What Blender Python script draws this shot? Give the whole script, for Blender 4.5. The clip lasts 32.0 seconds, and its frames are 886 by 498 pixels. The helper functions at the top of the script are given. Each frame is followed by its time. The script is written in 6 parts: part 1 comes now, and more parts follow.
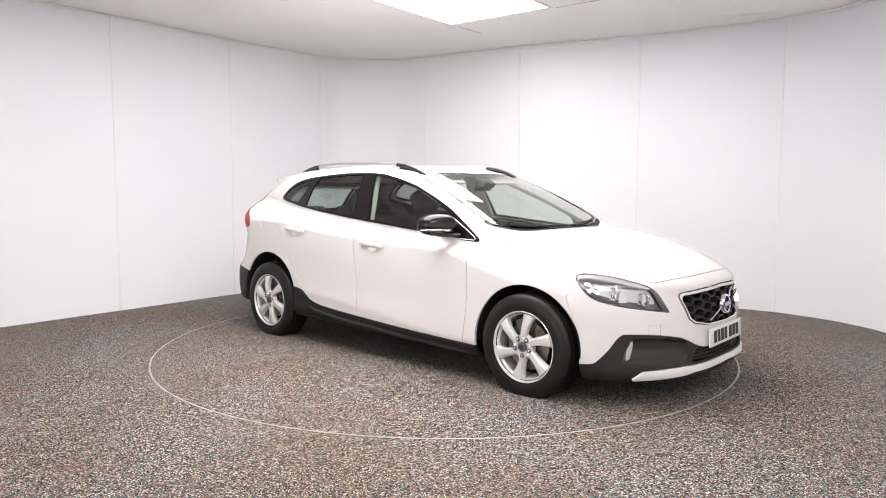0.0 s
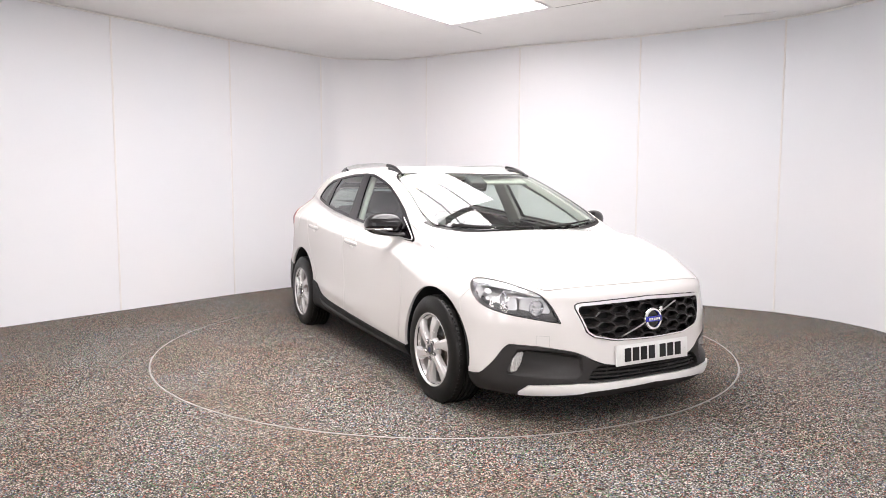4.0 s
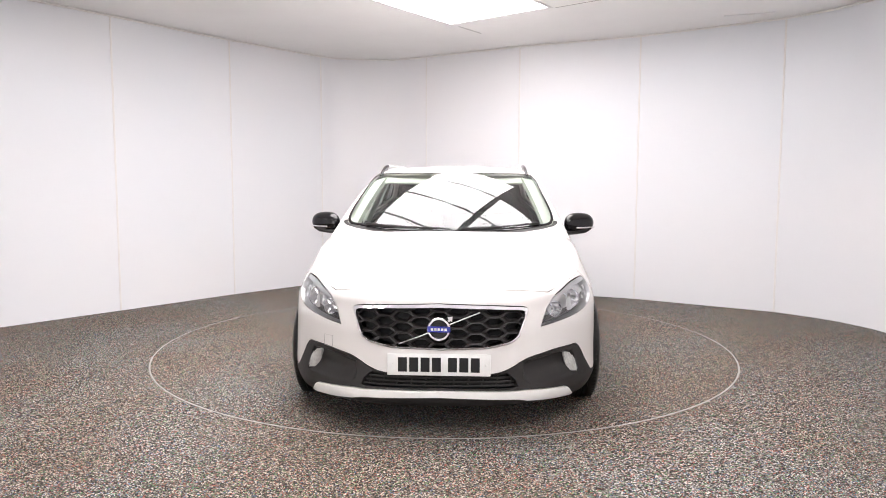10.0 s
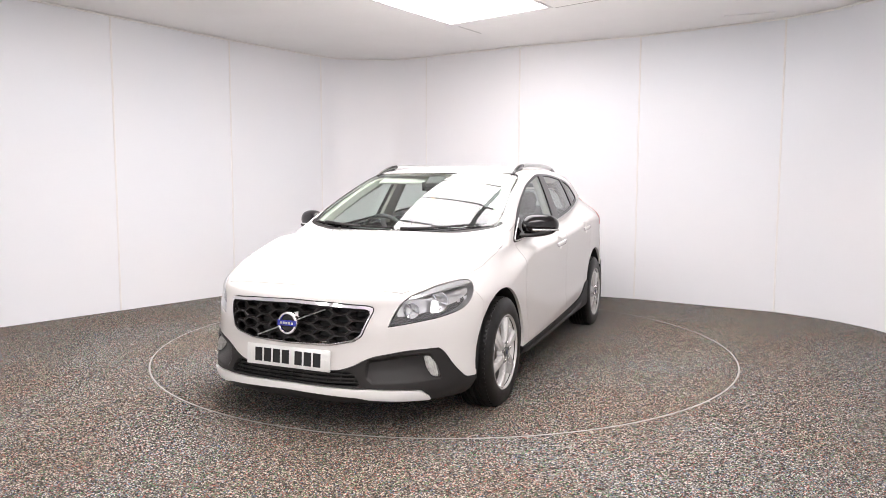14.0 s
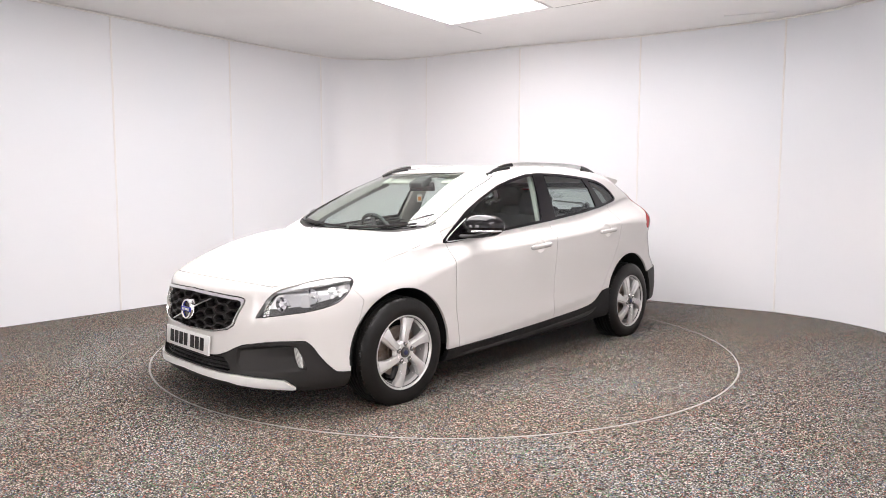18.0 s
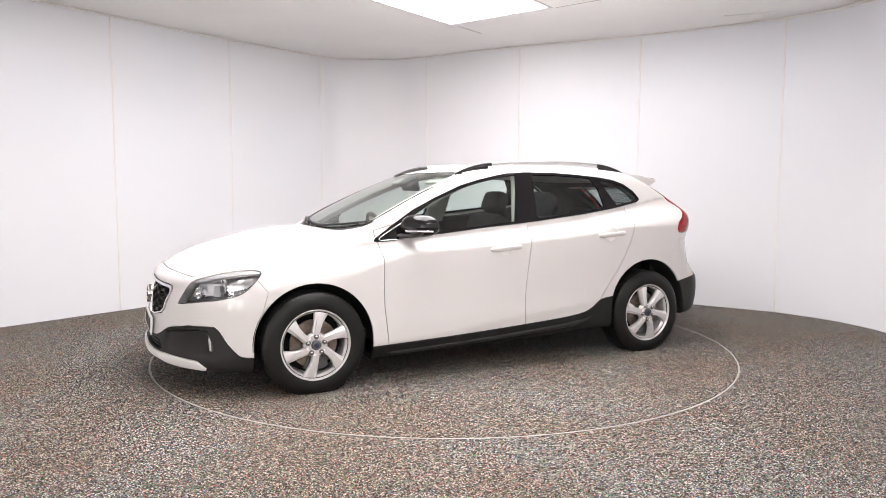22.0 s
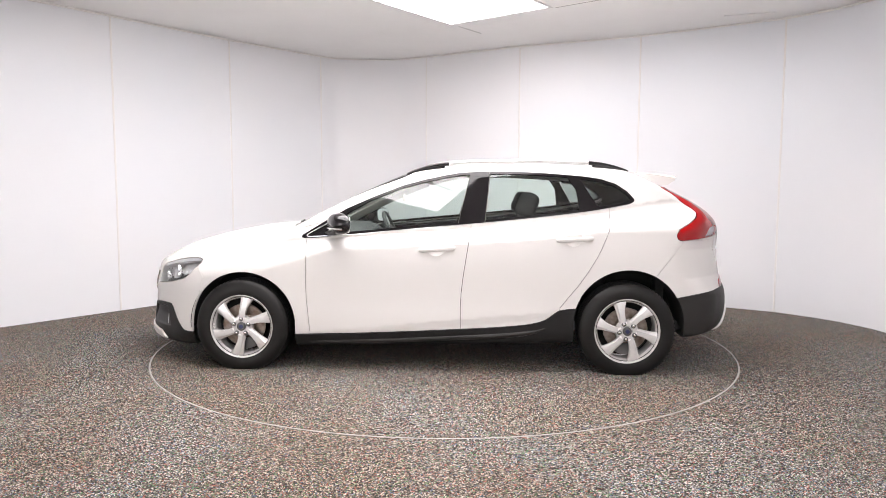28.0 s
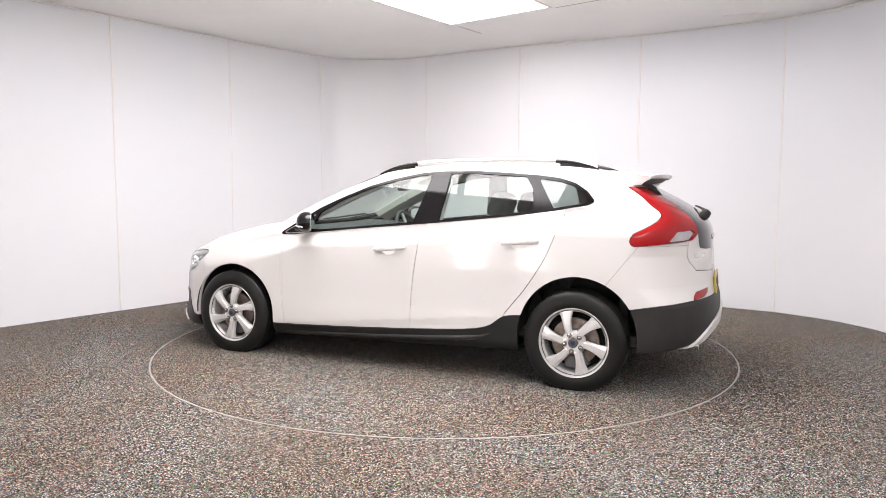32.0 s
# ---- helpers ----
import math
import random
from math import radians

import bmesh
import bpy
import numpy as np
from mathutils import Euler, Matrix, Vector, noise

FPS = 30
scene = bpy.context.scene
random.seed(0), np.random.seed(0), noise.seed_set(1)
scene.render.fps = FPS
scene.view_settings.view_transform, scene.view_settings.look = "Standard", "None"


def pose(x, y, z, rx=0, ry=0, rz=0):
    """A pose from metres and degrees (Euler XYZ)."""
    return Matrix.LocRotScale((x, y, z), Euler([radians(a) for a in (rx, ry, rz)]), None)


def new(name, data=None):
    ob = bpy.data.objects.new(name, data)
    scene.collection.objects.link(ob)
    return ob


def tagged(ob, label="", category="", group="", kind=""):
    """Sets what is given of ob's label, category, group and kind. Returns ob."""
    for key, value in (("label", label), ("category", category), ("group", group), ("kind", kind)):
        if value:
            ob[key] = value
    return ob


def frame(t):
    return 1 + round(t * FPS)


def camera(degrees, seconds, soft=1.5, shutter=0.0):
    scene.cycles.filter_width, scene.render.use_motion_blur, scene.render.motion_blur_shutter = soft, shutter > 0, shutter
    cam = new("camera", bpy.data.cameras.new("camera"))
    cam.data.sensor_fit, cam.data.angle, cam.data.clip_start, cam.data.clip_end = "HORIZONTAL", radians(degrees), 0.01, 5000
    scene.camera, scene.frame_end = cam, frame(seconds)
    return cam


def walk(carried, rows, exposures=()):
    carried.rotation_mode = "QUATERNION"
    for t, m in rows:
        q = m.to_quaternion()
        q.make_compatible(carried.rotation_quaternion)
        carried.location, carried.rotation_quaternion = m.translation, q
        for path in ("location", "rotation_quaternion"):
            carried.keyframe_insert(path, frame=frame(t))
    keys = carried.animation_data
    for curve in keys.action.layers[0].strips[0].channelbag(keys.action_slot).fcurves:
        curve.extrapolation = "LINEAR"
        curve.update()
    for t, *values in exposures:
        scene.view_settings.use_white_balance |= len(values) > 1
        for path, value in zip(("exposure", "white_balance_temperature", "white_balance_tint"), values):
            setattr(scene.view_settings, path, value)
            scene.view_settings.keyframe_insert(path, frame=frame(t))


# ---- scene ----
EYE = (0.0, -5.670, 1.263)
cam = camera(65.06, 32.0, soft=0.9)
VIEW = Matrix.Translation(EYE) @ pose(0, 0, 0, 84.996, 0, 0.112) @ pose(0, 0, 0, 0, 0, 0.164)
walk(cam, [(0.0, VIEW), (32.0, VIEW)], [(0.0, 0.0), (32.0, 0.0)])

# the car's turn about the turntable's axis: seconds, degrees
TURN = [(0, -41.51), (1, -46.56), (2, -51.63), (3, -56.74), (4, -61.8), (5, -66.85), (6, -71.94), (7, -77.17),
        (8, -82.37), (9, -87.55), (10, -92.75), (11, -97.96), (12, -103.17), (13, -108.29), (14, -113.35),
        (15, -118.4), (16, -123.45), (17, -128.52), (18, -133.68), (19, -138.77), (20, -143.76), (21, -148.66),
        (22, -153.60), (23, -158.62), (24, -163.49), (25, -168.26), (26, -173.06), (27, -177.9), (28, -182.77),
        (29, -187.72), (30, -192.72), (31, -197.72), (32, -202.76)]
AXIS = Vector((-0.038, -0.082, 0.0))  # the turntable's axis in the car's own space
RING_R = 2.251
CEIL = 2.965

# ---- light ----
world = bpy.data.worlds.new("world")
scene.world = world
world.use_nodes = True
world.node_tree.nodes["Background"].inputs[0].default_value = (0.8, 0.85, 0.9, 1)
world.node_tree.nodes["Background"].inputs[1].default_value = 0.0
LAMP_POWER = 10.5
PANEL_POWER = 11.0


# ---- materials ----
def mat(name, colour, rough=0.5, metal=0.0, coat=0.0, coat_rough=0.05, spec=0.5, trans=0.0, ior=1.45, emit=None, power=0.0):
    m = bpy.data.materials.new(name)
    m.use_nodes = True
    b = m.node_tree.nodes["Principled BSDF"]
    b.inputs["Base Color"].default_value = (*colour, 1)
    b.inputs["Roughness"].default_value = rough
    b.inputs["Metallic"].default_value = metal
    b.inputs["Coat Weight"].default_value = coat
    b.inputs["Coat Roughness"].default_value = coat_rough
    b.inputs["Specular IOR Level"].default_value = spec
    b.inputs["Transmission Weight"].default_value = trans
    b.inputs["IOR"].default_value = ior
    if emit:
        b.inputs["Emission Color"].default_value = (*emit, 1)
        b.inputs["Emission Strength"].default_value = power
    return m


def node(m, kind, **values):
    n = m.node_tree.nodes.new(kind)
    for key, value in values.items():
        if key in n.inputs:
            n.inputs[key].default_value = value
    return n


def link(m, a, b):
    m.node_tree.links.new(a, b)


def bsdf(m):
    return m.node_tree.nodes["Principled BSDF"]


def coords(m):
    return node(m, "ShaderNodeTexCoord").outputs["Object"]


def ramp(m, src, stops):
    n = node(m, "ShaderNodeValToRGB")
    e = n.color_ramp.elements
    while len(e) < len(stops):
        e.new(0.5)
    for el, (p, c) in zip(e, stops):
        el.position = p
        el.color = (*c, 1) if len(c) == 3 else c
    link(m, src, n.inputs[0])
    return n


def mottled(m, c1, c2, scale, rough=None, bump=0.0, bscale=None, detail=4.0):
    """Two tones by noise, a second noise for roughness, and fine relief."""
    p = coords(m)
    n = node(m, "ShaderNodeTexNoise", Scale=scale, Detail=detail, Roughness=0.6)
    link(m, p, n.inputs["Vector"])
    r = ramp(m, n.outputs["Fac"], [(0.3, c1), (0.7, c2)])
    link(m, r.outputs[0], bsdf(m).inputs["Base Color"])
    if rough:
        k = node(m, "ShaderNodeMapRange")
        k.inputs["To Min"].default_value, k.inputs["To Max"].default_value = rough
        n2 = node(m, "ShaderNodeTexNoise", Scale=scale * 3.1, Detail=3.0)
        link(m, p, n2.inputs["Vector"])
        link(m, n2.outputs["Fac"], k.inputs["Value"])
        link(m, k.outputs[0], bsdf(m).inputs["Roughness"])
    if bump:
        n3 = node(m, "ShaderNodeTexNoise", Scale=bscale or scale * 10, Detail=2.0)
        link(m, p, n3.inputs["Vector"])
        b = node(m, "ShaderNodeBump", Strength=bump, Distance=0.002)
        link(m, n3.outputs["Fac"], b.inputs["Height"])
        link(m, b.outputs[0], bsdf(m).inputs["Normal"])
    return m


def granules(name):
    """Rubber-crumb flooring: small chips of grey, black, cream and a few colours."""
    m = mat(name, (0.15, 0.14, 0.13), 0.85, spec=0.3)
    p = coords(m)
    v = node(m, "ShaderNodeTexVoronoi", Scale=195.0)
    link(m, p, v.inputs["Vector"])
    s = node(m, "ShaderNodeSeparateColor")
    link(m, v.outputs["Color"], s.inputs[0])
    chips = ramp(m, s.outputs[0], [(0.0, (0.0125, 0.0116, 0.0107)), (0.33, (0.0552, 0.0507, 0.0454)), (0.48, (0.129, 0.1202, 0.1068)),
                                   (0.62, (0.2359, 0.2225, 0.2003)), (0.745, (0.534, 0.5162, 0.4851)), (0.865, (0.35, 0.105, 0.08)),
                                   (0.915, (0.09, 0.16, 0.29)), (0.955, (0.095, 0.25, 0.10))])
    chips.color_ramp.interpolation = "CONSTANT"
    big = node(m, "ShaderNodeTexNoise", Scale=0.9, Detail=3.0)
    link(m, p, big.inputs["Vector"])
    soil = ramp(m, big.outputs["Fac"], [(0.38, (0.95, 0.82, 0.72)), (0.60, (0.99, 0.97, 0.955))])
    mix = node(m, "ShaderNodeMix")
    mix.data_type, mix.blend_type = "RGBA", "MULTIPLY"
    mix.inputs[0].default_value = 1.0
    link(m, chips.outputs[0], mix.inputs[6])
    link(m, soil.outputs[0], mix.inputs[7])
    link(m, mix.outputs[2], bsdf(m).inputs["Base Color"])
    b = node(m, "ShaderNodeBump", Strength=0.6, Distance=0.003)
    link(m, v.outputs["Distance"], b.inputs["Height"])
    link(m, b.outputs[0], bsdf(m).inputs["Normal"])
    return m


M_FLOOR = granules("rubber crumb floor")
M_WALL = mottled(mat("white wall laminate", (0.8, 0.8, 0.8), 0.35), (0.80, 0.82, 0.86), (0.85, 0.835, 0.845), 0.35, (0.3, 0.42), 0.03, 60)
M_CEIL = mottled(mat("white ceiling board", (0.78, 0.77, 0.76), 0.7), (0.88, 0.87, 0.86), (0.92, 0.91, 0.90), 1.1, None, 0.05, 120)
M_TRIM = mottled(mat("cream plastic joint strip", (0.82, 0.78, 0.75), 0.35), (0.80, 0.775, 0.76), (0.86, 0.84, 0.825), 5.0)
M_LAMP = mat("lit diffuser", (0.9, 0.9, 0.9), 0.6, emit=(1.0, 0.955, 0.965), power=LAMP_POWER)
M_PANEL = mat("lit upright diffuser", (0.9, 0.9, 0.9), 0.6, emit=(1.0, 0.95, 0.94), power=PANEL_POWER)
M_SEAMLINE = mat("grey joint strip", (0.48, 0.46, 0.45), 0.6)
M_LAMPFRAME = mat("white aluminium lamp frame", (0.75, 0.74, 0.73), 0.4)
M_RING = mottled(mat("galvanised edge ring", (0.4, 0.39, 0.37), 0.45, 0.3), (0.23, 0.22, 0.205), (0.38, 0.36, 0.34), 12.0, (0.3, 0.5))
M_PAINT = mat("white car paint", (0.70, 0.676, 0.655), 0.5, spec=0.0, coat=1.0, coat_rough=0.075)
M_BLACK = mottled(mat("grained black plastic", (0.03, 0.03, 0.032), 0.55, spec=0.35), (0.018, 0.0165, 0.016), (0.028, 0.026, 0.025), 3.0, (0.42, 0.55), 0.12, 700)
M_SATINBLACK = mat("satin black window surround", (0.006, 0.005, 0.006), 0.16, spec=0.4)
M_GLOSS = mat("gloss black trim", (0.008, 0.007, 0.008), 0.12, spec=0.0, coat=1.0, coat_rough=0.01)
M_CHROME = mat("chrome", (0.80, 0.79, 0.79), 0.10, 1.0)
M_SATIN = mottled(mat("satin silver", (0.6, 0.6, 0.6), 0.3, 0.9), (0.55, 0.55, 0.55), (0.66, 0.66, 0.66), 9.0, (0.25, 0.38))
M_TYRE = mottled(mat("tyre rubber", (0.02, 0.02, 0.02), 0.65, spec=0.35), (0.007, 0.0066, 0.0062), (0.012, 0.0112, 0.0105), 6.0, (0.34, 0.5), 0.1, 300)
M_ALLOY = mottled(mat("silver painted alloy", (0.7, 0.69, 0.68), 0.3, 0.35, coat=0.6), (0.68, 0.67, 0.66), (0.74, 0.73, 0.72), 9.0, (0.22, 0.30))
M_DARK = mat("dark well liner", (0.012, 0.012, 0.012), 0.8)
M_PILLAR = mat("black pillar film", (0.006, 0.005, 0.006), 0.06, spec=0.45)
# Same plastic as M_BLACK; the sill's shade is put into a darker colour.
M_BLACK_SHADED = mottled(mat("black plastic with sill shade", (0.015, 0.015, 0.015), 0.6, spec=0.25), (0.011, 0.011, 0.011), (0.019, 0.018, 0.018), 3.0, (0.5, 0.65), 0.12, 700)


# ---- mesh helpers ----
def mesh_object(name, verts, faces, material, parent=None, label="", normals=None, smooth=True):
    me = bpy.data.meshes.new(name)
    me.from_pydata([tuple(v) for v in verts], [], [tuple(f) for f in faces])
    me.materials.append(material)
    me.polygons.foreach_set("use_smooth", [smooth] * len(me.polygons))
    me.update()
    if normals is not None:
        me.normals_split_custom_set_from_vertices([tuple(n) for n in normals])
    ob = new(name, me)
    if parent:
        ob.parent = parent
    if label:
        tagged(ob, label)
    return ob


def part(name, bm, material, parent, label="", smooth=None):
    """Link a bmesh as one mesh object under a thing or part. smooth: the angle under which edges are rounded off."""
    me = bpy.data.meshes.new(name)
    bmesh.ops.recalc_face_normals(bm, faces=bm.faces)
    if smooth:
        for f in bm.faces:
            f.smooth = True
        lim = radians(smooth)
        for e in bm.edges:
            if len(e.link_faces) == 2 and e.calc_face_angle(0) > lim:
                e.smooth = False
    bm.to_mesh(me)
    bm.free()
    me.materials.append(material)
    ob = new(name, me)
    if parent:
        ob.parent = parent
    if label:
        tagged(ob, label)
    return ob


def box(bm, lo, hi, m=None, bevel=0.0, seg=2):
    size = [h - l for l, h in zip(lo, hi)]
    mid = [(h + l) / 2 for l, h in zip(lo, hi)]
    r = bmesh.ops.create_cube(bm, size=1, matrix=(m or Matrix()) @ Matrix.Translation(mid) @ Matrix.Diagonal((*size, 1)))
    if bevel:
        es = list({e for v in r["verts"] for e in v.link_edges})
        bmesh.ops.bevel(bm, geom=es, offset=bevel, segments=seg, profile=0.5, affect="EDGES")
    return bm


def lathe(bm, profile, axis_m=None, n=48, closed=False):
    """Turn (r, h) pairs round the local z axis."""
    m = axis_m or Matrix()
    rings = []
    for k in range(n):
        a = 2 * math.pi * k / n
        rings.append([bm.verts.new(m @ Vector((r * math.cos(a), r * math.sin(a), h))) for r, h in profile])
    cnt = len(profile)
    for k in range(n):
        a, b = rings[k], rings[(k + 1) % n]
        for i in range(cnt if closed else cnt - 1):
            j = (i + 1) % cnt
            bm.faces.new((a[i], b[i], b[j], a[j]))
    return bm


def tube(bm, pts, r, n=8, caps=True, flat=1.0, up=(0, 0, 1)):
    """A tube along points; r a number or one per point; flat squeezes it along up."""
    pts = [Vector(p) for p in pts]
    rings = []
    for i, p in enumerate(pts):
        d = (pts[min(i + 1, len(pts) - 1)] - pts[max(i - 1, 0)]).normalized()
        s = d.cross(Vector(up)).normalized()
        u = s.cross(d).normalized()
        q = r[i] if hasattr(r, "__len__") else r
        rings.append([bm.verts.new(p + s * q * math.cos(2 * math.pi * k / n) + u * q * flat * math.sin(2 * math.pi * k / n)) for k in range(n)])
    for a, b in zip(rings, rings[1:]):
        for k in range(n):
            bm.faces.new((a[k], a[(k + 1) % n], b[(k + 1) % n], b[k]))
    if caps:
        bm.faces.new(rings[0][::-1])
        bm.faces.new(rings[-1])
    return bm


def prism(bm, outline, d0, d1, m=None, bevel=0.0):
    """An outline in the local xy plane, filled, from z = d0 to d1."""
    m = m or Matrix()
    a = [bm.verts.new(m @ Vector((x, y, d0))) for x, y in outline]
    b = [bm.verts.new(m @ Vector((x, y, d1))) for x, y in outline]
    n = len(outline)
    bm.faces.new(a[::-1])
    top = bm.faces.new(b)
    for i in range(n):
        bm.faces.new((a[i], a[(i + 1) % n], b[(i + 1) % n], b[i]))
    if bevel:
        bmesh.ops.bevel(bm, geom=list(top.edges), offset=bevel, segments=2, profile=0.5, affect="EDGES")
    return bm


def spline(pts, n=8, closed=False):
    """Catmull-Rom points through pts."""
    pts = [np.array(p, float) for p in pts]
    k = len(pts)
    out = []
    for i in range(k if closed else k - 1):
        p0 = pts[(i - 1) % k] if closed or i > 0 else 2 * pts[0] - pts[1]
        p1, p2 = pts[i], pts[(i + 1) % k]
        p3 = pts[(i + 2) % k] if closed or i + 2 < k else 2 * pts[-1] - pts[-2]
        for s in range(n):
            t = s / n
            out.append(0.5 * (2 * p1 + (p2 - p0) * t + (2 * p0 - 5 * p1 + 4 * p2 - p3) * t * t + (3 * p1 - p0 - 3 * p2 + p3) * t ** 3))
    if not closed:
        out.append(pts[-1])
    return [tuple(p) for p in out]


# ---- the studio ----
def studio():
    # a round hole for the turntable
    bm2 = bmesh.new()
    n = 128
    inner = [bm2.verts.new((2.2585 * math.cos(2 * math.pi * k / n), 2.2585 * math.sin(2 * math.pi * k / n), 0)) for k in range(n)]
    low = [bm2.verts.new((v.co.x, v.co.y, -0.05)) for v in inner]
    outer = [bm2.verts.new((9.5 * math.cos(2 * math.pi * k / n), 9.5 * math.sin(2 * math.pi * k / n), 0)) for k in range(n)]
    for k in range(n):
        j = (k + 1) % n
        bm2.faces.new((inner[k], inner[j], outer[j], outer[k]))
        bm2.faces.new((low[k], low[j], inner[j], inner[k]))
    tagged(part("floor", bm2, M_FLOOR, None), "speckled grey rubber crumb studio floor", "floor", kind="structure")

    corners = {  # seam to seam round the room, on the floor
        "wall_west": [(-5.05, -1.35), (-4.86, -0.62), (-4.17, 0.28), (-3.325, 1.387), (-2.49, 2.51), (-1.613, 3.514)],
        "wall_corner": [(-1.613, 3.514), (-1.38, 3.66), (-1.0, 3.72), (-0.6, 3.70), (-0.24, 3.53)],
        "wall_north": [(-0.24, 3.53), (0.90, 2.84), (2.185, 2.255), (3.40, 1.425)],
        "wall_east": [(3.40, 1.425), (3.68, 1.07), (3.845, 0.70), (3.91, 0.38), (3.96, -0.3), (3.9, -1.1), (3.55, -2.1), (2.5, -4.3)],
        "wall_south": [(2.5, -4.3), (1.9, -5.6), (1.0, -6.4), (-0.4, -6.6), (-2.0, -5.9), (-3.6, -4.6), (-4.6, -3.4), (-5.05, -2.4), (-5.05, -1.35)],
    }
    words = {"wall_west": "flat", "wall_corner": "curved corner", "wall_north": "flat", "wall_east": "curving", "wall_south": "curving"}
    seams = {"wall_west": [1, 2, 3, 4], "wall_north": [1, 2], "wall_east": [3, 5, 6], "wall_south": [2, 4, 6]}
    for name, pts in corners.items():
        wall = tagged(new(name), "glossy white laminate studio wall, " + words[name], "wall", kind="structure")
        curved = name in ("wall_corner", "wall_east", "wall_south")
        cuts = [0] + seams.get(name, []) + [len(pts) - 1]
        fine = spline(pts, 8)
        for a, b in zip(cuts, cuts[1:]):
            run = fine[a * 8:b * 8 + 1] if curved else [pts[a], pts[b]]
            wall_panel(run, wall)
            joint_strip(run, wall)
    # cove strip along the wall's head
    for name in corners:
        pts = spline(corners[name], 8) if name in ("wall_corner", "wall_east", "wall_south") else corners[name]
        bm = bmesh.new()
        inner = offset_line(pts, 0.014)
        tube(bm, [(x, y, CEIL - 0.012) for x, y in inner], 0.011, 6)
        tagged(part("trim", bm, M_TRIM, None, smooth=50), "slim cream strip along the wall's top edge", "trim", kind="structure")
    # ceiling, with the openings of the light boxes
    ceiling()


def offset_line(pts, d):
    """Move a line to its right-hand side (into the room, as the walls run clockwise)."""
    out = []
    for i, p in enumerate(pts):
        a, b = Vector(pts[max(i - 1, 0)]), Vector(pts[min(i + 1, len(pts) - 1)])
        t = (b - a).normalized()
        out.append((p[0] + t.y * d, p[1] - t.x * d))
    return out


def wall_panel(run, wall):
    bm = bmesh.new()
    back = offset_line(run, -0.06)
    rows = []
    for (x, y), (u, v) in zip(run, back):
        rows.append([bm.verts.new(c) for c in ((x, y, 0), (x, y, CEIL + 0.02), (u, v, CEIL + 0.02), (u, v, 0))])
    for a, b in zip(rows, rows[1:]):
        for i in range(4):
            bm.faces.new((a[i], b[i], b[(i + 1) % 4], a[(i + 1) % 4]))
    bm.faces.new(rows[0])
    bm.faces.new(rows[-1][::-1])
    return part("panel", bm, M_WALL, wall, smooth=30)


def joint_strip(run, wall):
    """A slim half-round strip over the joint at the run's end."""
    bm = bmesh.new()
    a, b = Vector(run[-2]), Vector(run[-1])
    t = (b - a).normalized()
    n = Vector((t.y, -t.x))
    outline = [(-0.010, 0.0), (-0.009, 0.004), (-0.005, 0.006), (0.005, 0.006), (0.009, 0.004), (0.010, 0.0)]
    rows = []
    for z in (0.004, CEIL - 0.022):
        rows.append([bm.verts.new((b.x + t.x * u + n.x * (w - 0.001), b.y + t.y * u + n.y * (w - 0.001), z)) for u, w in outline])
    for i in range(len(outline) - 1):
        bm.faces.new((rows[0][i], rows[0][i + 1], rows[1][i + 1], rows[1][i]))
    bm.faces.new(rows[0])
    bm.faces.new(rows[1][::-1])
    return part("joint_strip", bm, M_TRIM, wall)


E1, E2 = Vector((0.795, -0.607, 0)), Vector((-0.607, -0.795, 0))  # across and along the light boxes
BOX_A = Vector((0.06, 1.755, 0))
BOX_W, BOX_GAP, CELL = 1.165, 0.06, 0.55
# The third box is an unseen fill lamp, added to light the car's front.
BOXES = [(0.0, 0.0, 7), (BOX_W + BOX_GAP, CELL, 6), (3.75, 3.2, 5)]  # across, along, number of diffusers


def ceiling():
    """One slab with the long openings of the light boxes."""
    us = sorted({-9.0, 9.0} | {u for u, _, _ in BOXES} | {u + BOX_W for u, _, _ in BOXES})
    vs = sorted({-7.0, 11.0} | {v for _, v, _ in BOXES} | {v + n * CELL for _, v, n in BOXES})
    bm = bmesh.new()

    def hole(u, v):
        return any(u0 < u < u0 + BOX_W and v0 < v < v0 + n * CELL for u0, v0, n in BOXES)
    def at(u, v, z):
        p = BOX_A + E1 * u + E2 * v
        return bm.verts.new((p.x, p.y, z))
    top = CEIL + 0.12
    for i in range(len(us) - 1):
        for j in range(len(vs) - 1):
            u0, u1, v0, v1 = us[i], us[i + 1], vs[j], vs[j + 1]
            mid = ((u0 + u1) / 2, (v0 + v1) / 2)
            if hole(*mid):
                continue
            bm.faces.new([at(u, v, CEIL) for u, v in ((u0, v0), (u1, v0), (u1, v1), (u0, v1))])
            bm.faces.new([at(u, v, top) for u, v in ((u0, v0), (u1, v0), (u1, v1), (u0, v1))])
            for du, dv, a, b in ((0, -1, (u0, v0), (u1, v0)), (0, 1, (u0, v1), (u1, v1)), (-1, 0, (u0, v0), (u0, v1)), (1, 0, (u1, v0), (u1, v1))):
                if hole(mid[0] + du * (u1 - u0) / 2 + du * 0.01, mid[1] + dv * (v1 - v0) / 2 + dv * 0.01):
                    bm.faces.new((at(*a, CEIL), at(*b, CEIL), at(*b, top), at(*a, top)))
    bmesh.ops.remove_doubles(bm, verts=bm.verts, dist=0.001)
    tagged(part("ceiling", bm, M_CEIL, None), "white boarded studio ceiling with recessed light boxes", "ceiling", kind="structure")
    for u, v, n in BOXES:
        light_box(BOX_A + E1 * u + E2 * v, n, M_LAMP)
    board_joints()


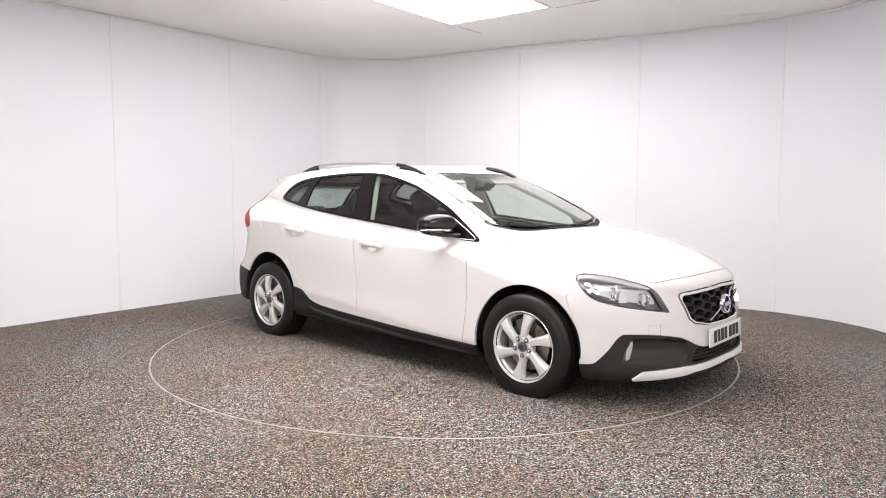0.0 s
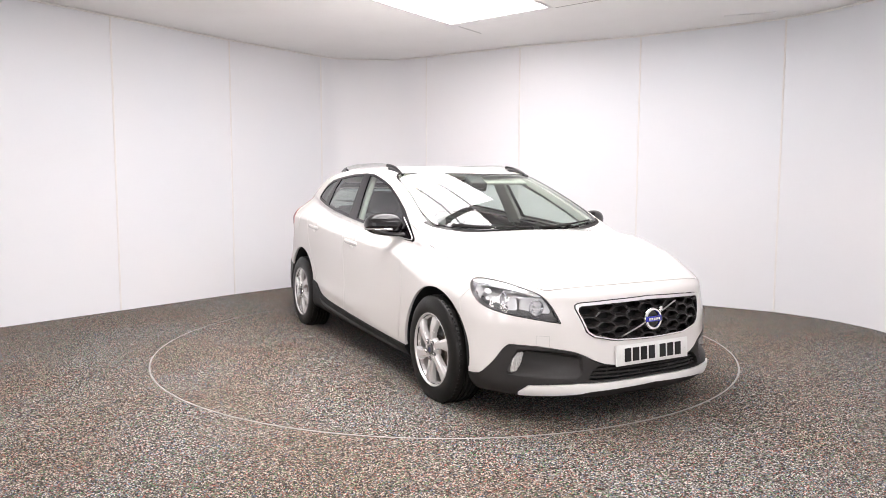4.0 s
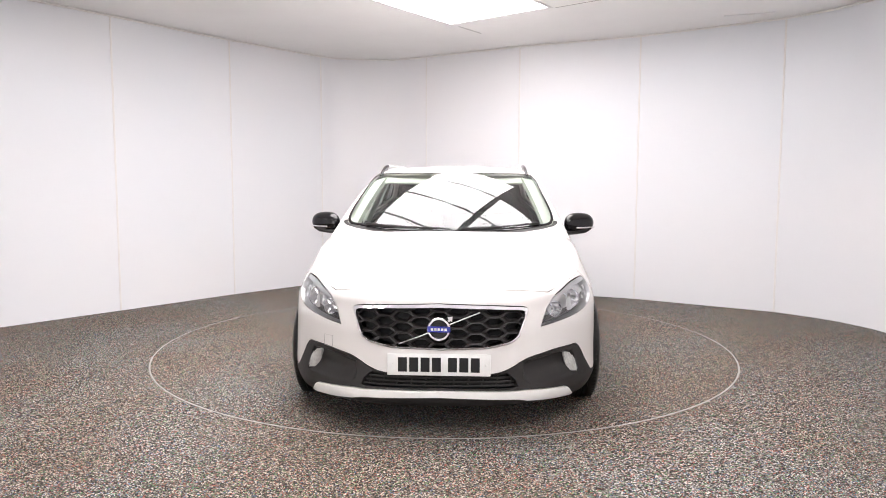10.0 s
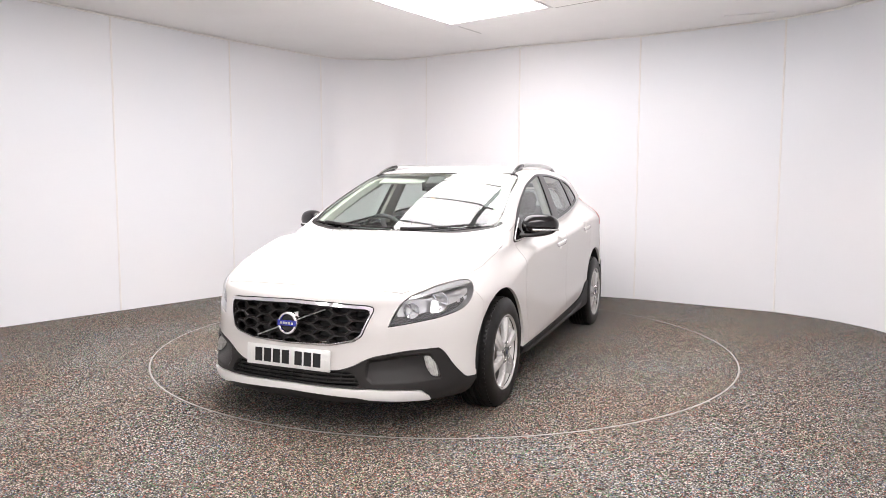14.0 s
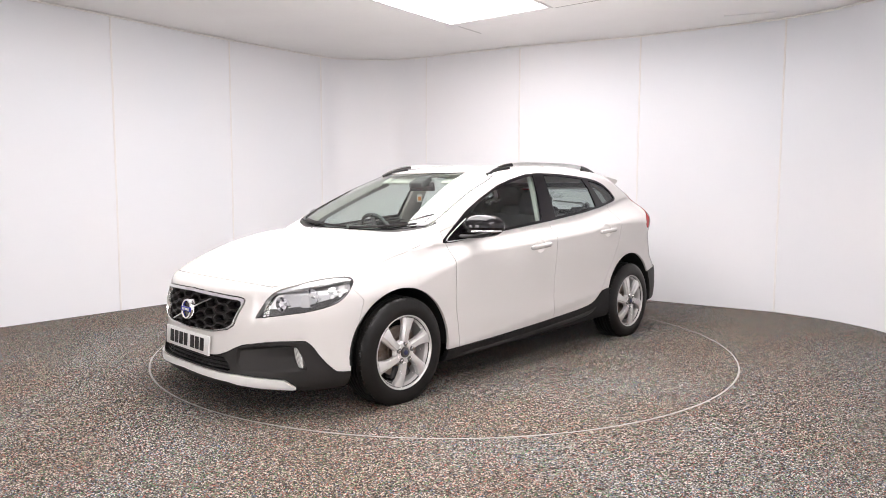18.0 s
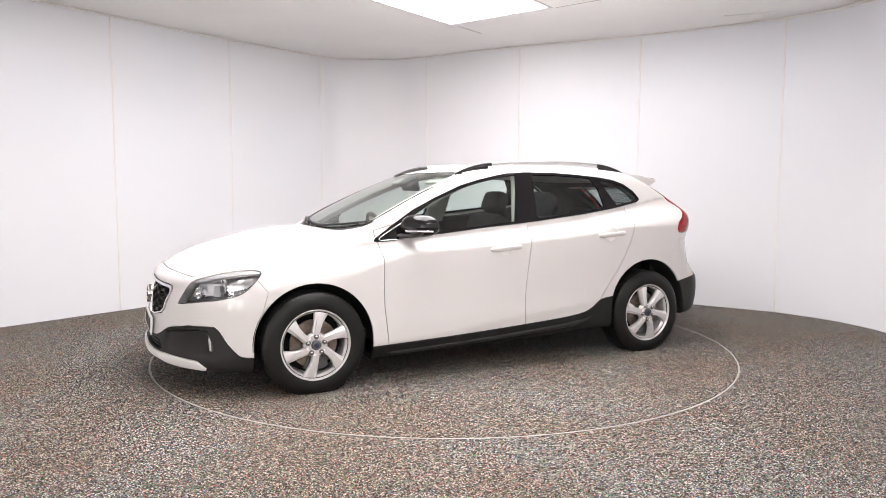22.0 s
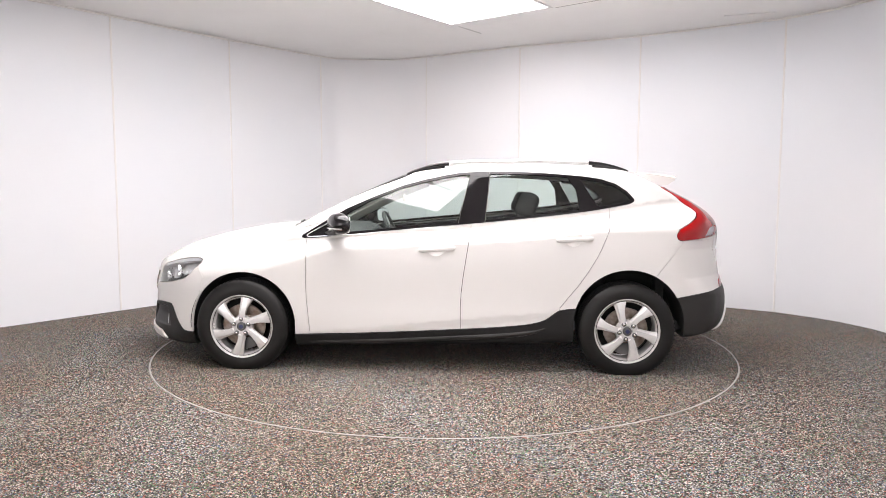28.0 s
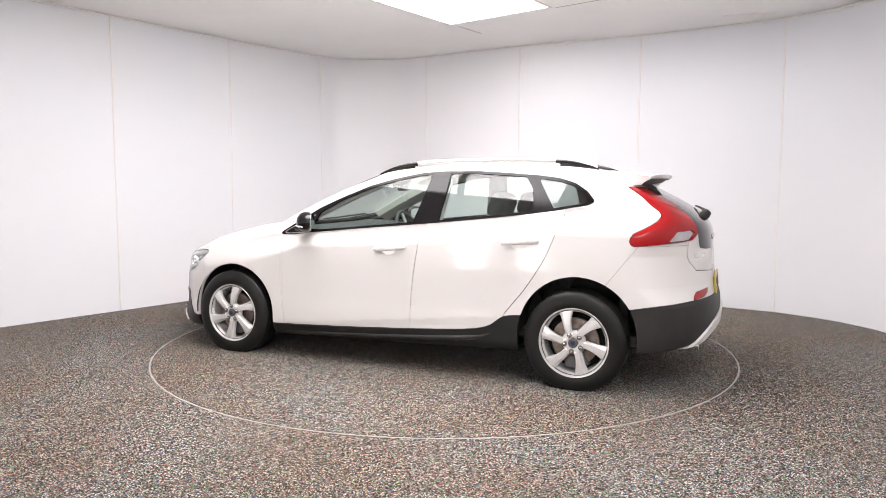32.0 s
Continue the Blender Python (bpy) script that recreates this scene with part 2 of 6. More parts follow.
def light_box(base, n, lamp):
    thing = tagged(new("light_box"), "long recessed ceiling light box with bright white diffusers, the third added as fill", "ceiling light", "ceiling light boxes")
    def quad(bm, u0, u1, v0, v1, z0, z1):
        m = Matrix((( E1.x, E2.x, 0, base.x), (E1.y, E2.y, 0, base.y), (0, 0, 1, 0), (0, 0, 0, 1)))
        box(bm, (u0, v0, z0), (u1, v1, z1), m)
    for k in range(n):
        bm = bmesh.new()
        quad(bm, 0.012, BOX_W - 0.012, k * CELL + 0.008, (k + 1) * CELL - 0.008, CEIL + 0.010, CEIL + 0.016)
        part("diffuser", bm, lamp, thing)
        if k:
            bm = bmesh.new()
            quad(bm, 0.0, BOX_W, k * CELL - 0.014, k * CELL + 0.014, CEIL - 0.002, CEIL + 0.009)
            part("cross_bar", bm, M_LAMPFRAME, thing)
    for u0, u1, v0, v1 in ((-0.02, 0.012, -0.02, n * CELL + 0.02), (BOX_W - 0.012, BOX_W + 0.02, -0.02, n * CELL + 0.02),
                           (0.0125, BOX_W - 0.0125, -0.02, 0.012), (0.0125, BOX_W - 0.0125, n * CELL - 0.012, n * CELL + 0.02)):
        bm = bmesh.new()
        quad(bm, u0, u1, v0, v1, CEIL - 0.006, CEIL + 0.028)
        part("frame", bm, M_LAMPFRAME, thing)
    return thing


def wall_light(x, y, turn):
    """Three square lamps one above the other on the wall on the camera's side; they show in the car's paint and mirrors."""
    thing = tagged(new("wall_light"), "column of three square white lamps on the studio wall", "wall light", "wall lights behind the camera")
    m = Matrix.Translation((x, y, 0)) @ pose(0, 0, 0, 0, 0, turn)
    w = 0.20
    bm = bmesh.new()
    box(bm, (-w - 0.03, -0.05, 0.27), (w + 0.03, 0.0, 1.73), m, 0.006)
    part("housing", bm, M_LAMPFRAME, thing)
    for z in (0.50, 1.0, 1.5):
        bm = bmesh.new()
        box(bm, (-w, 0.001, z - w), (w, 0.014, z + w), m, 0.004)
        part("diffuser", bm, M_PANEL, thing)
    return thing


def board_joints():
    """Slim cover strips over the joints of the ceiling boards."""
    m = Matrix(((E1.x, E2.x, 0, BOX_A.x), (E1.y, E2.y, 0, BOX_A.y), (0, 0, 1, 0), (0, 0, 0, 1)))
    for u0, u1, v0, v1 in ((0.012, 0.022, -0.53, -0.12), (1.20, 2.60, -0.055, -0.043)):
        bm = bmesh.new()
        box(bm, (u0, v0, CEIL - 0.0025), (u1, v1, CEIL + 0.001), m)
        tagged(part("trim", bm, M_SEAMLINE, None), "slim strip over a ceiling board joint", "trim", kind="structure")
    # a flat cover plate close to the wall's head
    a, b = Vector((2.75, 1.365, 0)), Vector((3.20, 1.225, 0))
    t = (b - a).normalized()
    m = Matrix(((t.x, -t.y, 0, a.x), (t.y, t.x, 0, a.y), (0, 0, 1, 0), (0, 0, 0, 1)))
    bm = bmesh.new()
    box(bm, (0, -0.028, CEIL - 0.012), ((b - a).length, 0.028, CEIL + 0.001), m, 0.002)
    tagged(part("trim", bm, M_CEIL, None), "flat white cover plate on the ceiling by the wall", "trim", kind="structure")


def turntable():
    thing = tagged(new("turntable"), "round car turntable flush with the rubber crumb floor", "turntable")
    bm = bmesh.new()
    lathe(bm, [(0.0001, 0.0), (1.0, 0.0), (RING_R - 0.0065, 0.0), (RING_R - 0.0065, -0.05), (0.0001, -0.05)], n=128)
    part("platform", bm, M_FLOOR, thing)
    bm = bmesh.new()
    lathe(bm, [(RING_R - 0.006, -0.04), (RING_R - 0.006, -0.001), (RING_R - 0.0035, 0.0015), (RING_R + 0.0035, 0.0015), (RING_R + 0.006, -0.001), (RING_R + 0.006, -0.04)], n=160)
    part("edge_ring", bm, M_RING, thing, "pale metal edge ring", smooth=40)
    return thing


studio()
wall_light(-2.62, -5.27, -38)
wall_light(-3.27, -4.74, -40)
TABLE = turntable()


# ---- the car's shape ----
# x forward, y to the car's left, z up, metres; the origin is on the ground midway between the axles.
def curve(pts, soft=0.0):
    """A smooth function through (x, value) pairs, eased over about soft times 7 cm."""
    p = sorted(pts)
    xs, ys = np.array([a for a, _ in p]), np.array([b for _, b in p])
    h, d = np.diff(xs), np.diff(ys) / np.diff(xs)
    m = np.empty(len(xs))
    m[0], m[-1] = d[0], d[-1]
    for i in range(1, len(xs) - 1):
        m[i] = 0 if d[i - 1] * d[i] <= 0 else 3 * (h[i - 1] + h[i]) / ((2 * h[i] + h[i - 1]) / d[i - 1] + (h[i] + 2 * h[i - 1]) / d[i])
    grid = np.linspace(xs[0], xs[-1], 800)
    i = np.clip(np.searchsorted(xs, grid) - 1, 0, len(xs) - 2)
    t = (grid - xs[i]) / h[i]
    val = ((2 * t ** 3 - 3 * t ** 2 + 1) * ys[i] + (t ** 3 - 2 * t ** 2 + t) * h[i] * m[i]
           + (-2 * t ** 3 + 3 * t ** 2) * ys[i + 1] + (t ** 3 - t ** 2) * h[i] * m[i + 1])
    w = np.hanning(2 * int(800 * 0.07 / (xs[-1] - xs[0]) * soft) + 3)
    k = len(w) // 2
    padded = np.concatenate([2 * val[0] - val[k:0:-1], val, 2 * val[-1] - val[-2:-k - 2:-1]])
    val = np.convolve(padded, w / w.sum(), "valid")
    return lambda x: np.interp(x, grid, val)


ROOF = curve([(2.40, 0.62), (2.228, 0.719), (1.986, 0.826), (1.748, 0.900), (1.512, 0.953), (1.277, 0.986), (1.16, 0.988), (1.10, 0.986), (1.06, 0.986), (1.0, 1.011), (0.8, 1.113), (0.6, 1.211),
              (0.4, 1.304), (0.22, 1.381), (0.17, 1.397), (0.02, 1.426), (-0.3, 1.450), (-0.7, 1.452), (-1.14, 1.425), (-1.40, 1.392), (-1.60, 1.345), (-1.78, 1.300), (-2.4, 1.10)], 0.5)
CROWN = curve([(2.3, 0.086), (1.9, 0.234), (1.6, 0.148), (1.35, 0.110), (1.15, 0.072), (0.8, 0.046), (0.5, 0.056), (0.1, 0.095), (-0.6, 0.09), (-1.5, 0.02), (-2.3, 0.15)], 3)
PLAN = curve([(2.4, 0.76), (2.0, 0.842), (1.6, 0.878), (1.3, 0.902), (0.8, 0.904), (0.0, 0.904), (-0.8, 0.905), (-1.3, 0.907), (-1.7, 0.890), (-2.0, 0.835), (-2.3, 0.76)], 4)
INSET = curve([(0.0, 0.13), (0.15, 0.075), (0.21, 0.030), (0.26, 0.006), (0.36, 0.006), (0.5, 0.012), (0.62, 0.013), (0.74, 0.013), (0.86, 0.018), (1.0, 0.028), (1.6, 0.05)], 1.0)
BELT = curve([(2.4, 0.80), (1.6, 0.85), (0.93, 0.915), (0.26, 0.962), (-0.33, 1.005), (-0.72, 1.040), (-1.1, 1.095), (-1.39, 1.150), (-1.7, 1.2), (-2.3, 1.25)], 4)
BELT_IN = curve([(2.4, 0.05), (1.4, 0.072), (0.9, 0.090), (0.0, 0.096), (-0.7, 0.124), (-1.1, 0.169), (-1.39, 0.205), (-1.7, 0.24), (-2.3, 0.28)], 4)
NOSE = curve([(0.0, 2.10), (0.16, 2.19), (0.2, 2.225), (0.3, 2.215), (0.45, 2.20), (0.55, 2.195), (0.65, 2.170), (0.70, 2.167), (0.76, 2.092), (1.0, 1.7)], 0.8)
TAIL = curve([(0.0, -1.98), (0.19, -2.07), (0.31, -2.12), (0.42, -2.146), (0.5, -2.146), (0.6, -2.122), (0.736, -2.10), (0.90, -2.09), (0.98, -2.085), (1.06, -2.04), (1.13, -1.955), (1.29, -1.655), (1.6, -1.05)], 1.0)

FLOORLINE = curve([(2.4, 0.165), (1.7, 0.155), (0.9, 0.172), (-0.3, 0.20), (-0.94, 0.222), (-1.7, 0.262), (-2.0, 0.295), (-2.3, 0.32)])


def smax(a, b, k):
    h = np.maximum(k - np.abs(a - b), 0.0) / k
    return np.maximum(a, b) + h * h * k * 0.25


def body_field(x, y, z):
    """Below nought inside the car's skin."""
    y = np.abs(y)
    belt = BELT(x)
    span = np.interp(x, [-1.7, -1.1, 0.7, 1.2], [0.24, 0.135, 0.105, 0.22])
    low = np.clip((z - (belt - span)) / span, 0, 1)
    rise = np.maximum(z - belt, 0)
    inset = INSET(z) * (1 - low) + BELT_IN(x) * low * low * (3 - 2 * low) + rise * 0.40 + rise * rise * 0.12
    crease = 0.350 - 0.097 * x
    above, below = np.maximum(z - crease, 0), np.maximum(crease - z, 0)
    fold = (0.005 * np.clip(below / 0.05, 0, 1) - 0.003 * np.exp(-(above / 0.09) ** 1.3)) * np.clip((0.95 - x) / 0.25, 0, 1) * np.clip((x + 1.0) / 0.2, 0, 1)
    side = y - PLAN(x) + inset + fold
    slope = np.where(x > 1.0, 0.93, np.where(x > 0.1, 0.9, 1.0))
    top = (z - ROOF(x) + CROWN(x) * y * y * (0.76 + 0.5 * y * y)) * slope
    f = smax(side, top, np.interp(x, [-1.6, -0.5, 0.6, 1.1, 1.6, 2.2], [0.08, 0.08, 0.045, 0.06, 0.186, 0.086]))
    f = smax(f, x - NOSE(z) + 0.78 * y ** 2.9, 0.07)
    bow = np.interp(z, [0.55, 0.66, 0.85, 1.05, 1.3], [0.45, 0.575, 0.63, 0.46, 0.40])
    f = smax(f, (TAIL(z) - x + bow * y ** 3.2) * 0.85, 0.06)
    return smax(f, FLOORLINE(x) - z, 0.03)


def gradient(p, f=body_field, e=0.002):
    g = np.empty_like(p)
    for i in range(3):
        d = np.zeros(3)
        d[i] = e
        a, b = p + d, p - d
        g[:, i] = (f(*a.T) - f(*b.T)) / (2 * e)
    return g


def skin(step=0.018):
    """The left half of the skin as a triangle mesh: points, triangles, normals."""
    xs = np.arange(-2.30, 2.36, step)
    ys = np.arange(0.0, 1.0, step)
    zs = np.arange(0.10, 1.54, step)
    f = body_field(xs[:, None, None], ys[None, :, None], zs[None, None, :])
    f = np.concatenate([f[:, 1:2, :], f], axis=1)  # a mirrored layer, so that the half ends on the middle plane
    ys = np.concatenate([[-step], ys])
    s = f < 0
    nx, ny, nz = s.shape
    total = np.zeros((nx - 1, ny - 1, nz - 1))
    count = np.zeros_like(total)
    acc = [np.zeros_like(total) for _ in range(3)]
    axes = (xs, ys, zs)
    for ax in range(3):
        lo = [slice(None)] * 3
        hi = [slice(None)] * 3
        lo[ax], hi[ax] = slice(None, -1), slice(1, None)
        fa, fb = f[tuple(lo)], f[tuple(hi)]
        cross = (fa < 0) != (fb < 0)
        t = np.where(cross, fa / np.where(cross, fa - fb, 1), 0)
        others = [i for i in range(3) if i != ax]
        for da in (0, 1):
            for db in (0, 1):
                sl = [None] * 3
                sl[ax] = slice(None)
                sl[others[0]] = slice(da, da + total.shape[others[0]])
                sl[others[1]] = slice(db, db + total.shape[others[1]])
                c, tt = cross[tuple(sl)], t[tuple(sl)]
                count += c
                off = [0, 0, 0]
                off[others[0]], off[others[1]] = da, db
                acc[ax] += tt * c
                acc[others[0]] += da * c
                acc[others[1]] += db * c
    on = count > 0
    idx = -np.ones(on.shape, int)
    idx[on] = np.arange(on.sum())
    w = np.argwhere(on)
    p = np.stack([axes[i][w[:, i]] + acc[i][on] / count[on] * step for i in range(3)], 1)
    mid = w[:, 1] == 0
    quads = []
    for ax in range(3):
        a, b = [(1, 2), (2, 0), (0, 1)][ax]
        lo = [slice(1, -1)] * 3
        lo[ax] = slice(None, -1)
        hi = [slice(1, -1)] * 3
        hi[ax] = slice(1, None)
        d0, d1 = s[tuple(lo)], s[tuple(hi)]
        e = np.argwhere(d0 != d1)
        flip = d1[d0 != d1]
        e[:, a] += 1
        e[:, b] += 1
        if not len(e):
            continue
        def at(da, db):
            q = e.copy()
            q[:, a] -= da
            q[:, b] -= db
            return idx[q[:, 0], q[:, 1], q[:, 2]]
        q = np.stack([at(1, 1), at(0, 1), at(0, 0), at(1, 0)], 1)
        q[flip] = q[flip][:, ::-1]
        quads.append(q)
    quads = np.concatenate(quads)
    quads = quads[(quads >= 0).all(1)]
    for _ in range(4):
        g = gradient(p)
        p -= g * (body_field(*p.T) / np.maximum((g * g).sum(1), 1e-6))[:, None]
        p[mid, 1] = 0.0
    d02 = ((p[quads[:, 0]] - p[quads[:, 2]]) ** 2).sum(1)
    d13 = ((p[quads[:, 1]] - p[quads[:, 3]]) ** 2).sum(1)
    k = d02 <= d13
    tri = np.concatenate([quads[k][:, [0, 1, 2]], quads[k][:, [0, 2, 3]], quads[~k][:, [0, 1, 3]], quads[~k][:, [1, 2, 3]]])
    n = gradient(p)
    n[mid, 1] = 0.0
    n /= np.linalg.norm(n, axis=1, keepdims=True)
    return p, tri, n


# ---- cutting the skin into panels ----
class Patch:
    def __init__(self, p, t, n):
        self.p, self.t, self.n = p, t, n

    def tidy(self):
        used, inv = np.unique(self.t, return_inverse=True)
        return Patch(self.p[used], inv.reshape(-1, 3), self.n[used])


def split(patch, values):
    """Split along values = 0: the part below nought and the part above."""
    v = np.where(np.abs(values) < 1e-7, 1e-7, values)
    p, t, n = patch.p, patch.t, patch.n
    neg = (v < 0)[t]
    cnt = neg.sum(1)
    below, above = [t[cnt == 3]], [t[cnt == 0]]
    mixed = t[(cnt == 1) | (cnt == 2)]
    if len(mixed):
        m = neg[(cnt == 1) | (cnt == 2)]
        odd = np.where(m.sum(1) == 1, m.argmax(1), (~m).argmax(1))
        rows = np.arange(len(mixed))
        a, b, c = mixed[rows, odd], mixed[rows, (odd + 1) % 3], mixed[rows, (odd + 2) % 3]
        pairs = np.sort(np.stack([np.concatenate([a, a]), np.concatenate([b, c])], 1), axis=1)
        uniq, inv = np.unique(pairs, axis=0, return_inverse=True)
        inv = inv.reshape(-1)
        k = (v[uniq[:, 0]] / (v[uniq[:, 0]] - v[uniq[:, 1]]))[:, None]
        q = p[uniq[:, 0]] * (1 - k) + p[uniq[:, 1]] * k
        w = n[uniq[:, 0]] * (1 - k) + n[uniq[:, 1]] * k
        w /= np.linalg.norm(w, axis=1, keepdims=True)
        base = len(p)
        ab, ac = base + inv[:len(a)], base + inv[len(a):]
        p, n = np.concatenate([p, q]), np.concatenate([n, w])
        tip = np.stack([a, ab, ac], 1)
        rest = np.concatenate([np.stack([ab, b, c], 1), np.stack([ab, c, ac], 1)])
        tip_neg = v[a] < 0
        rest_neg = np.concatenate([~tip_neg, ~tip_neg])
        below += [tip[tip_neg], rest[rest_neg]]
        above += [tip[~tip_neg], rest[~rest_neg]]
    return Patch(p, np.concatenate(below), n).tidy(), Patch(p, np.concatenate(above), n).tidy()


def panel_cut(patch, fn, gap=0.0):
    """Take out the piece where fn is below nought, leaving a joint of that width."""
    piece, rest = split(patch, fn(patch.p) + gap / 2)
    if gap:
        _, rest = split(rest, fn(rest.p) - gap / 2)
    return piece, rest


def outline(points, proj, where=None, smooth=0):
    """A signed distance (below nought inside) to a closed outline in a projection of the points."""
    pts = np.array(spline(points, smooth, True) if smooth else points, float)

    def fn(p):
        u = np.stack(proj(p), 1)
        best = np.full(len(u), 1e9)
        inside = np.zeros(len(u), bool)
        for a, b in zip(pts, np.roll(pts, -1, 0)):
            d = b - a
            k = np.clip(((u - a) @ d) / max(d @ d, 1e-12), 0, 1)
            best = np.minimum(best, ((u - a - k[:, None] * d) ** 2).sum(1))
            hit = (a[1] > u[:, 1]) != (b[1] > u[:, 1])
            xs = a[0] + (u[:, 1] - a[1]) / (d[1] if abs(d[1]) > 1e-12 else 1e-12) * d[0]
            inside ^= hit & (u[:, 0] < xs)
        f = np.sqrt(best) * np.where(inside, -1, 1)
        return f if where is None else np.maximum(f, where(p))
    return fn


def side_view(p):
    return p[:, 0], p[:, 2]


def front_view(p):
    return p[:, 1], p[:, 2]


def top_view(p):
    return p[:, 0], p[:, 1]


def front_corner(p):
    return p[:, 0] - p[:, 1], p[:, 2]


def rear_corner(p):
    return p[:, 0] + p[:, 1], p[:, 2]


def thick(patch, depth, both=False):
    """Turn the edges of a patch inwards, so that the panel has depth. Returns points, triangles, normals."""
    p, t, n = patch.p, patch.t, patch.n
    e = np.concatenate([t[:, [0, 1]], t[:, [1, 2]], t[:, [2, 0]]])
    key = np.sort(e, 1)
    _, idx, cnt = np.unique(key, axis=0, return_index=True, return_counts=True)
    b = e[idx[cnt == 1]]
    b = b[~((np.abs(p[b[:, 0], 1]) < 1e-4) & (np.abs(p[b[:, 1], 1]) < 1e-4))]
    pts, nor, tri = [p], [n], [t]
    base = len(p)
    if len(b):
        d = p[b[:, 1]] - p[b[:, 0]]
        out = np.cross(d, n[b[:, 0]])
        out /= np.maximum(np.linalg.norm(out, axis=1, keepdims=True), 1e-9)
        m = len(b)
        pts += [p[b[:, 0]], p[b[:, 1]], p[b[:, 0]] - n[b[:, 0]] * depth, p[b[:, 1]] - n[b[:, 1]] * depth]
        nor += [out, out, out, out]
        i = base + np.arange(m)
        tri += [np.stack([i + m, i, i + 2 * m], 1), np.stack([i + m, i + 2 * m, i + 3 * m], 1)]
    if both:
        pts.append(p - n * depth)
        nor.append(-n)
        tri.append(t[:, ::-1] + sum(len(q) for q in pts[:-1]))
    return np.concatenate(pts), np.concatenate(tri), np.concatenate(nor)


FLIP = np.array([1.0, -1.0, 1.0])
OFFSET = np.array(AXIS)


def panel(name, patch, material, parent, label="", depth=0.018, joined=False, side=1, lift=0.0, both=False):
    """One panel of the car: the left piece, its mirror image, or both in one mesh."""
    if lift:
        patch = Patch(patch.p + patch.n * lift, patch.t, patch.n)
    p, t, n = thick(patch, depth, both) if depth else (patch.p, patch.t, patch.n)
    if joined:
        k = len(p)
        p, t, n = np.concatenate([p, p * FLIP]), np.concatenate([t, t[:, ::-1] + k]), np.concatenate([n, n * FLIP])
    elif side < 0:
        p, t, n = p * FLIP, t[:, ::-1], n * FLIP
    return mesh_object(name, p - OFFSET, t, material, parent, label, normals=n)


CAR = tagged(new("car"), "white five-door crossover hatchback with black lower cladding", "car")
SKIN = Patch(*skin(0.016))
HUB_X, HUB_Z, ARCH = 1.3235, 0.312, 0.372

SILL = curve([(1.2, 0.245), (0.95, 0.253), (0.488, 0.268), (-0.194, 0.303), (-0.6, 0.333), (-0.714, 0.352), (-0.771, 0.373), (-0.815, 0.404), (-0.866, 0.437), (-0.98, 0.452), (-1.2, 0.46)])
CHIN = curve([(0.6, 0.25), (0.86, 0.252), (0.93, 0.258), (0.98, 0.285), (1.06, 0.345), (1.13, 0.410), (1.18, 0.432), (1.40, 0.430), (1.55, 0.418), (1.66, 0.405), (1.74, 0.383), (1.80, 0.360), (1.91, 0.334), (2.1, 0.325), (2.4, 0.325)])
HEEL = curve([(-2.4, 0.60), (-2.1, 0.582), (-1.95, 0.572), (-1.83, 0.560), (-1.67, 0.532), (-1.5, 0.50)])
DLO = [(0.905, 0.914), (0.918, 0.930), (0.774, 1.020), (0.609, 1.118), (0.433, 1.197), (0.22, 1.281), (0.068, 1.322), (-0.084, 1.354), (-0.176, 1.371), (-0.34, 1.381),
       (-0.589, 1.381), (-0.802, 1.368), (-1.038, 1.349), (-1.165, 1.331), (-1.268, 1.298), (-1.349, 1.245), (-1.395, 1.19), (-1.393, 1.171), (-1.349, 1.153),
       (-1.104, 1.110), (-0.789, 1.070), (-0.34, 1.025), (-0.056, 1.000), (0.12, 0.985), (0.332, 0.965), (0.565, 0.943), (0.80, 0.918)]


def high_side(p):
    return np.maximum(0.86 - p[:, 2], 0.45 - p[:, 1])


def sunk(patch, fn, depth):
    """Press the area within fn inwards, with a steep upper rim and a floor that runs out downwards."""
    a, b = split(patch, fn(patch.p))
    a, c = split(a, fn(a.p) + 0.014)
    parts = (a, b, c)
    p = np.concatenate([q.p for q in parts])
    n = np.concatenate([q.n for q in parts])
    t, k = [], 0
    for q in parts:
        t.append(q.t + k)
        k += len(q.p)
    t = np.concatenate(t)
    _, first, inv = np.unique(np.round(p, 5), axis=0, return_index=True, return_inverse=True)
    p, n, t = p[first], n[first], inv.reshape(-1)[t]
    f = fn(p)
    push = depth * np.interp(p[:, 0] - p[:, 1], [1.2, 1.34, 1.7], [1.0, 0.85, 0.35]) * np.clip(-f / 0.014, 0, 1) * np.clip((p[:, 2] - 0.262) / 0.075, 0, 1)
    p = p - n * push[:, None]
    face = np.cross(p[t[:, 1]] - p[t[:, 0]], p[t[:, 2]] - p[t[:, 0]])
    acc = np.zeros_like(p)
    for i in range(3):
        np.add.at(acc, t[:, i], face)
    acc /= np.maximum(np.linalg.norm(acc, axis=1, keepdims=True), 1e-12)
    acc *= np.sign((acc * n).sum(1, keepdims=True))
    n = np.where((f < 0.001)[:, None], acc, n)
    return Patch(p, t, n)


def renormal(patch):
    """Normals from the faces of a reshaped patch."""
    p, t = patch.p, patch.t
    face = np.cross(p[t[:, 1]] - p[t[:, 0]], p[t[:, 2]] - p[t[:, 0]])
    acc = np.zeros_like(p)
    for i in range(3):
        np.add.at(acc, t[:, i], face)
    acc /= np.maximum(np.linalg.norm(acc, axis=1, keepdims=True), 1e-12)
    acc *= np.sign((acc * patch.n).sum(1, keepdims=True))
    return Patch(p, t, acc)


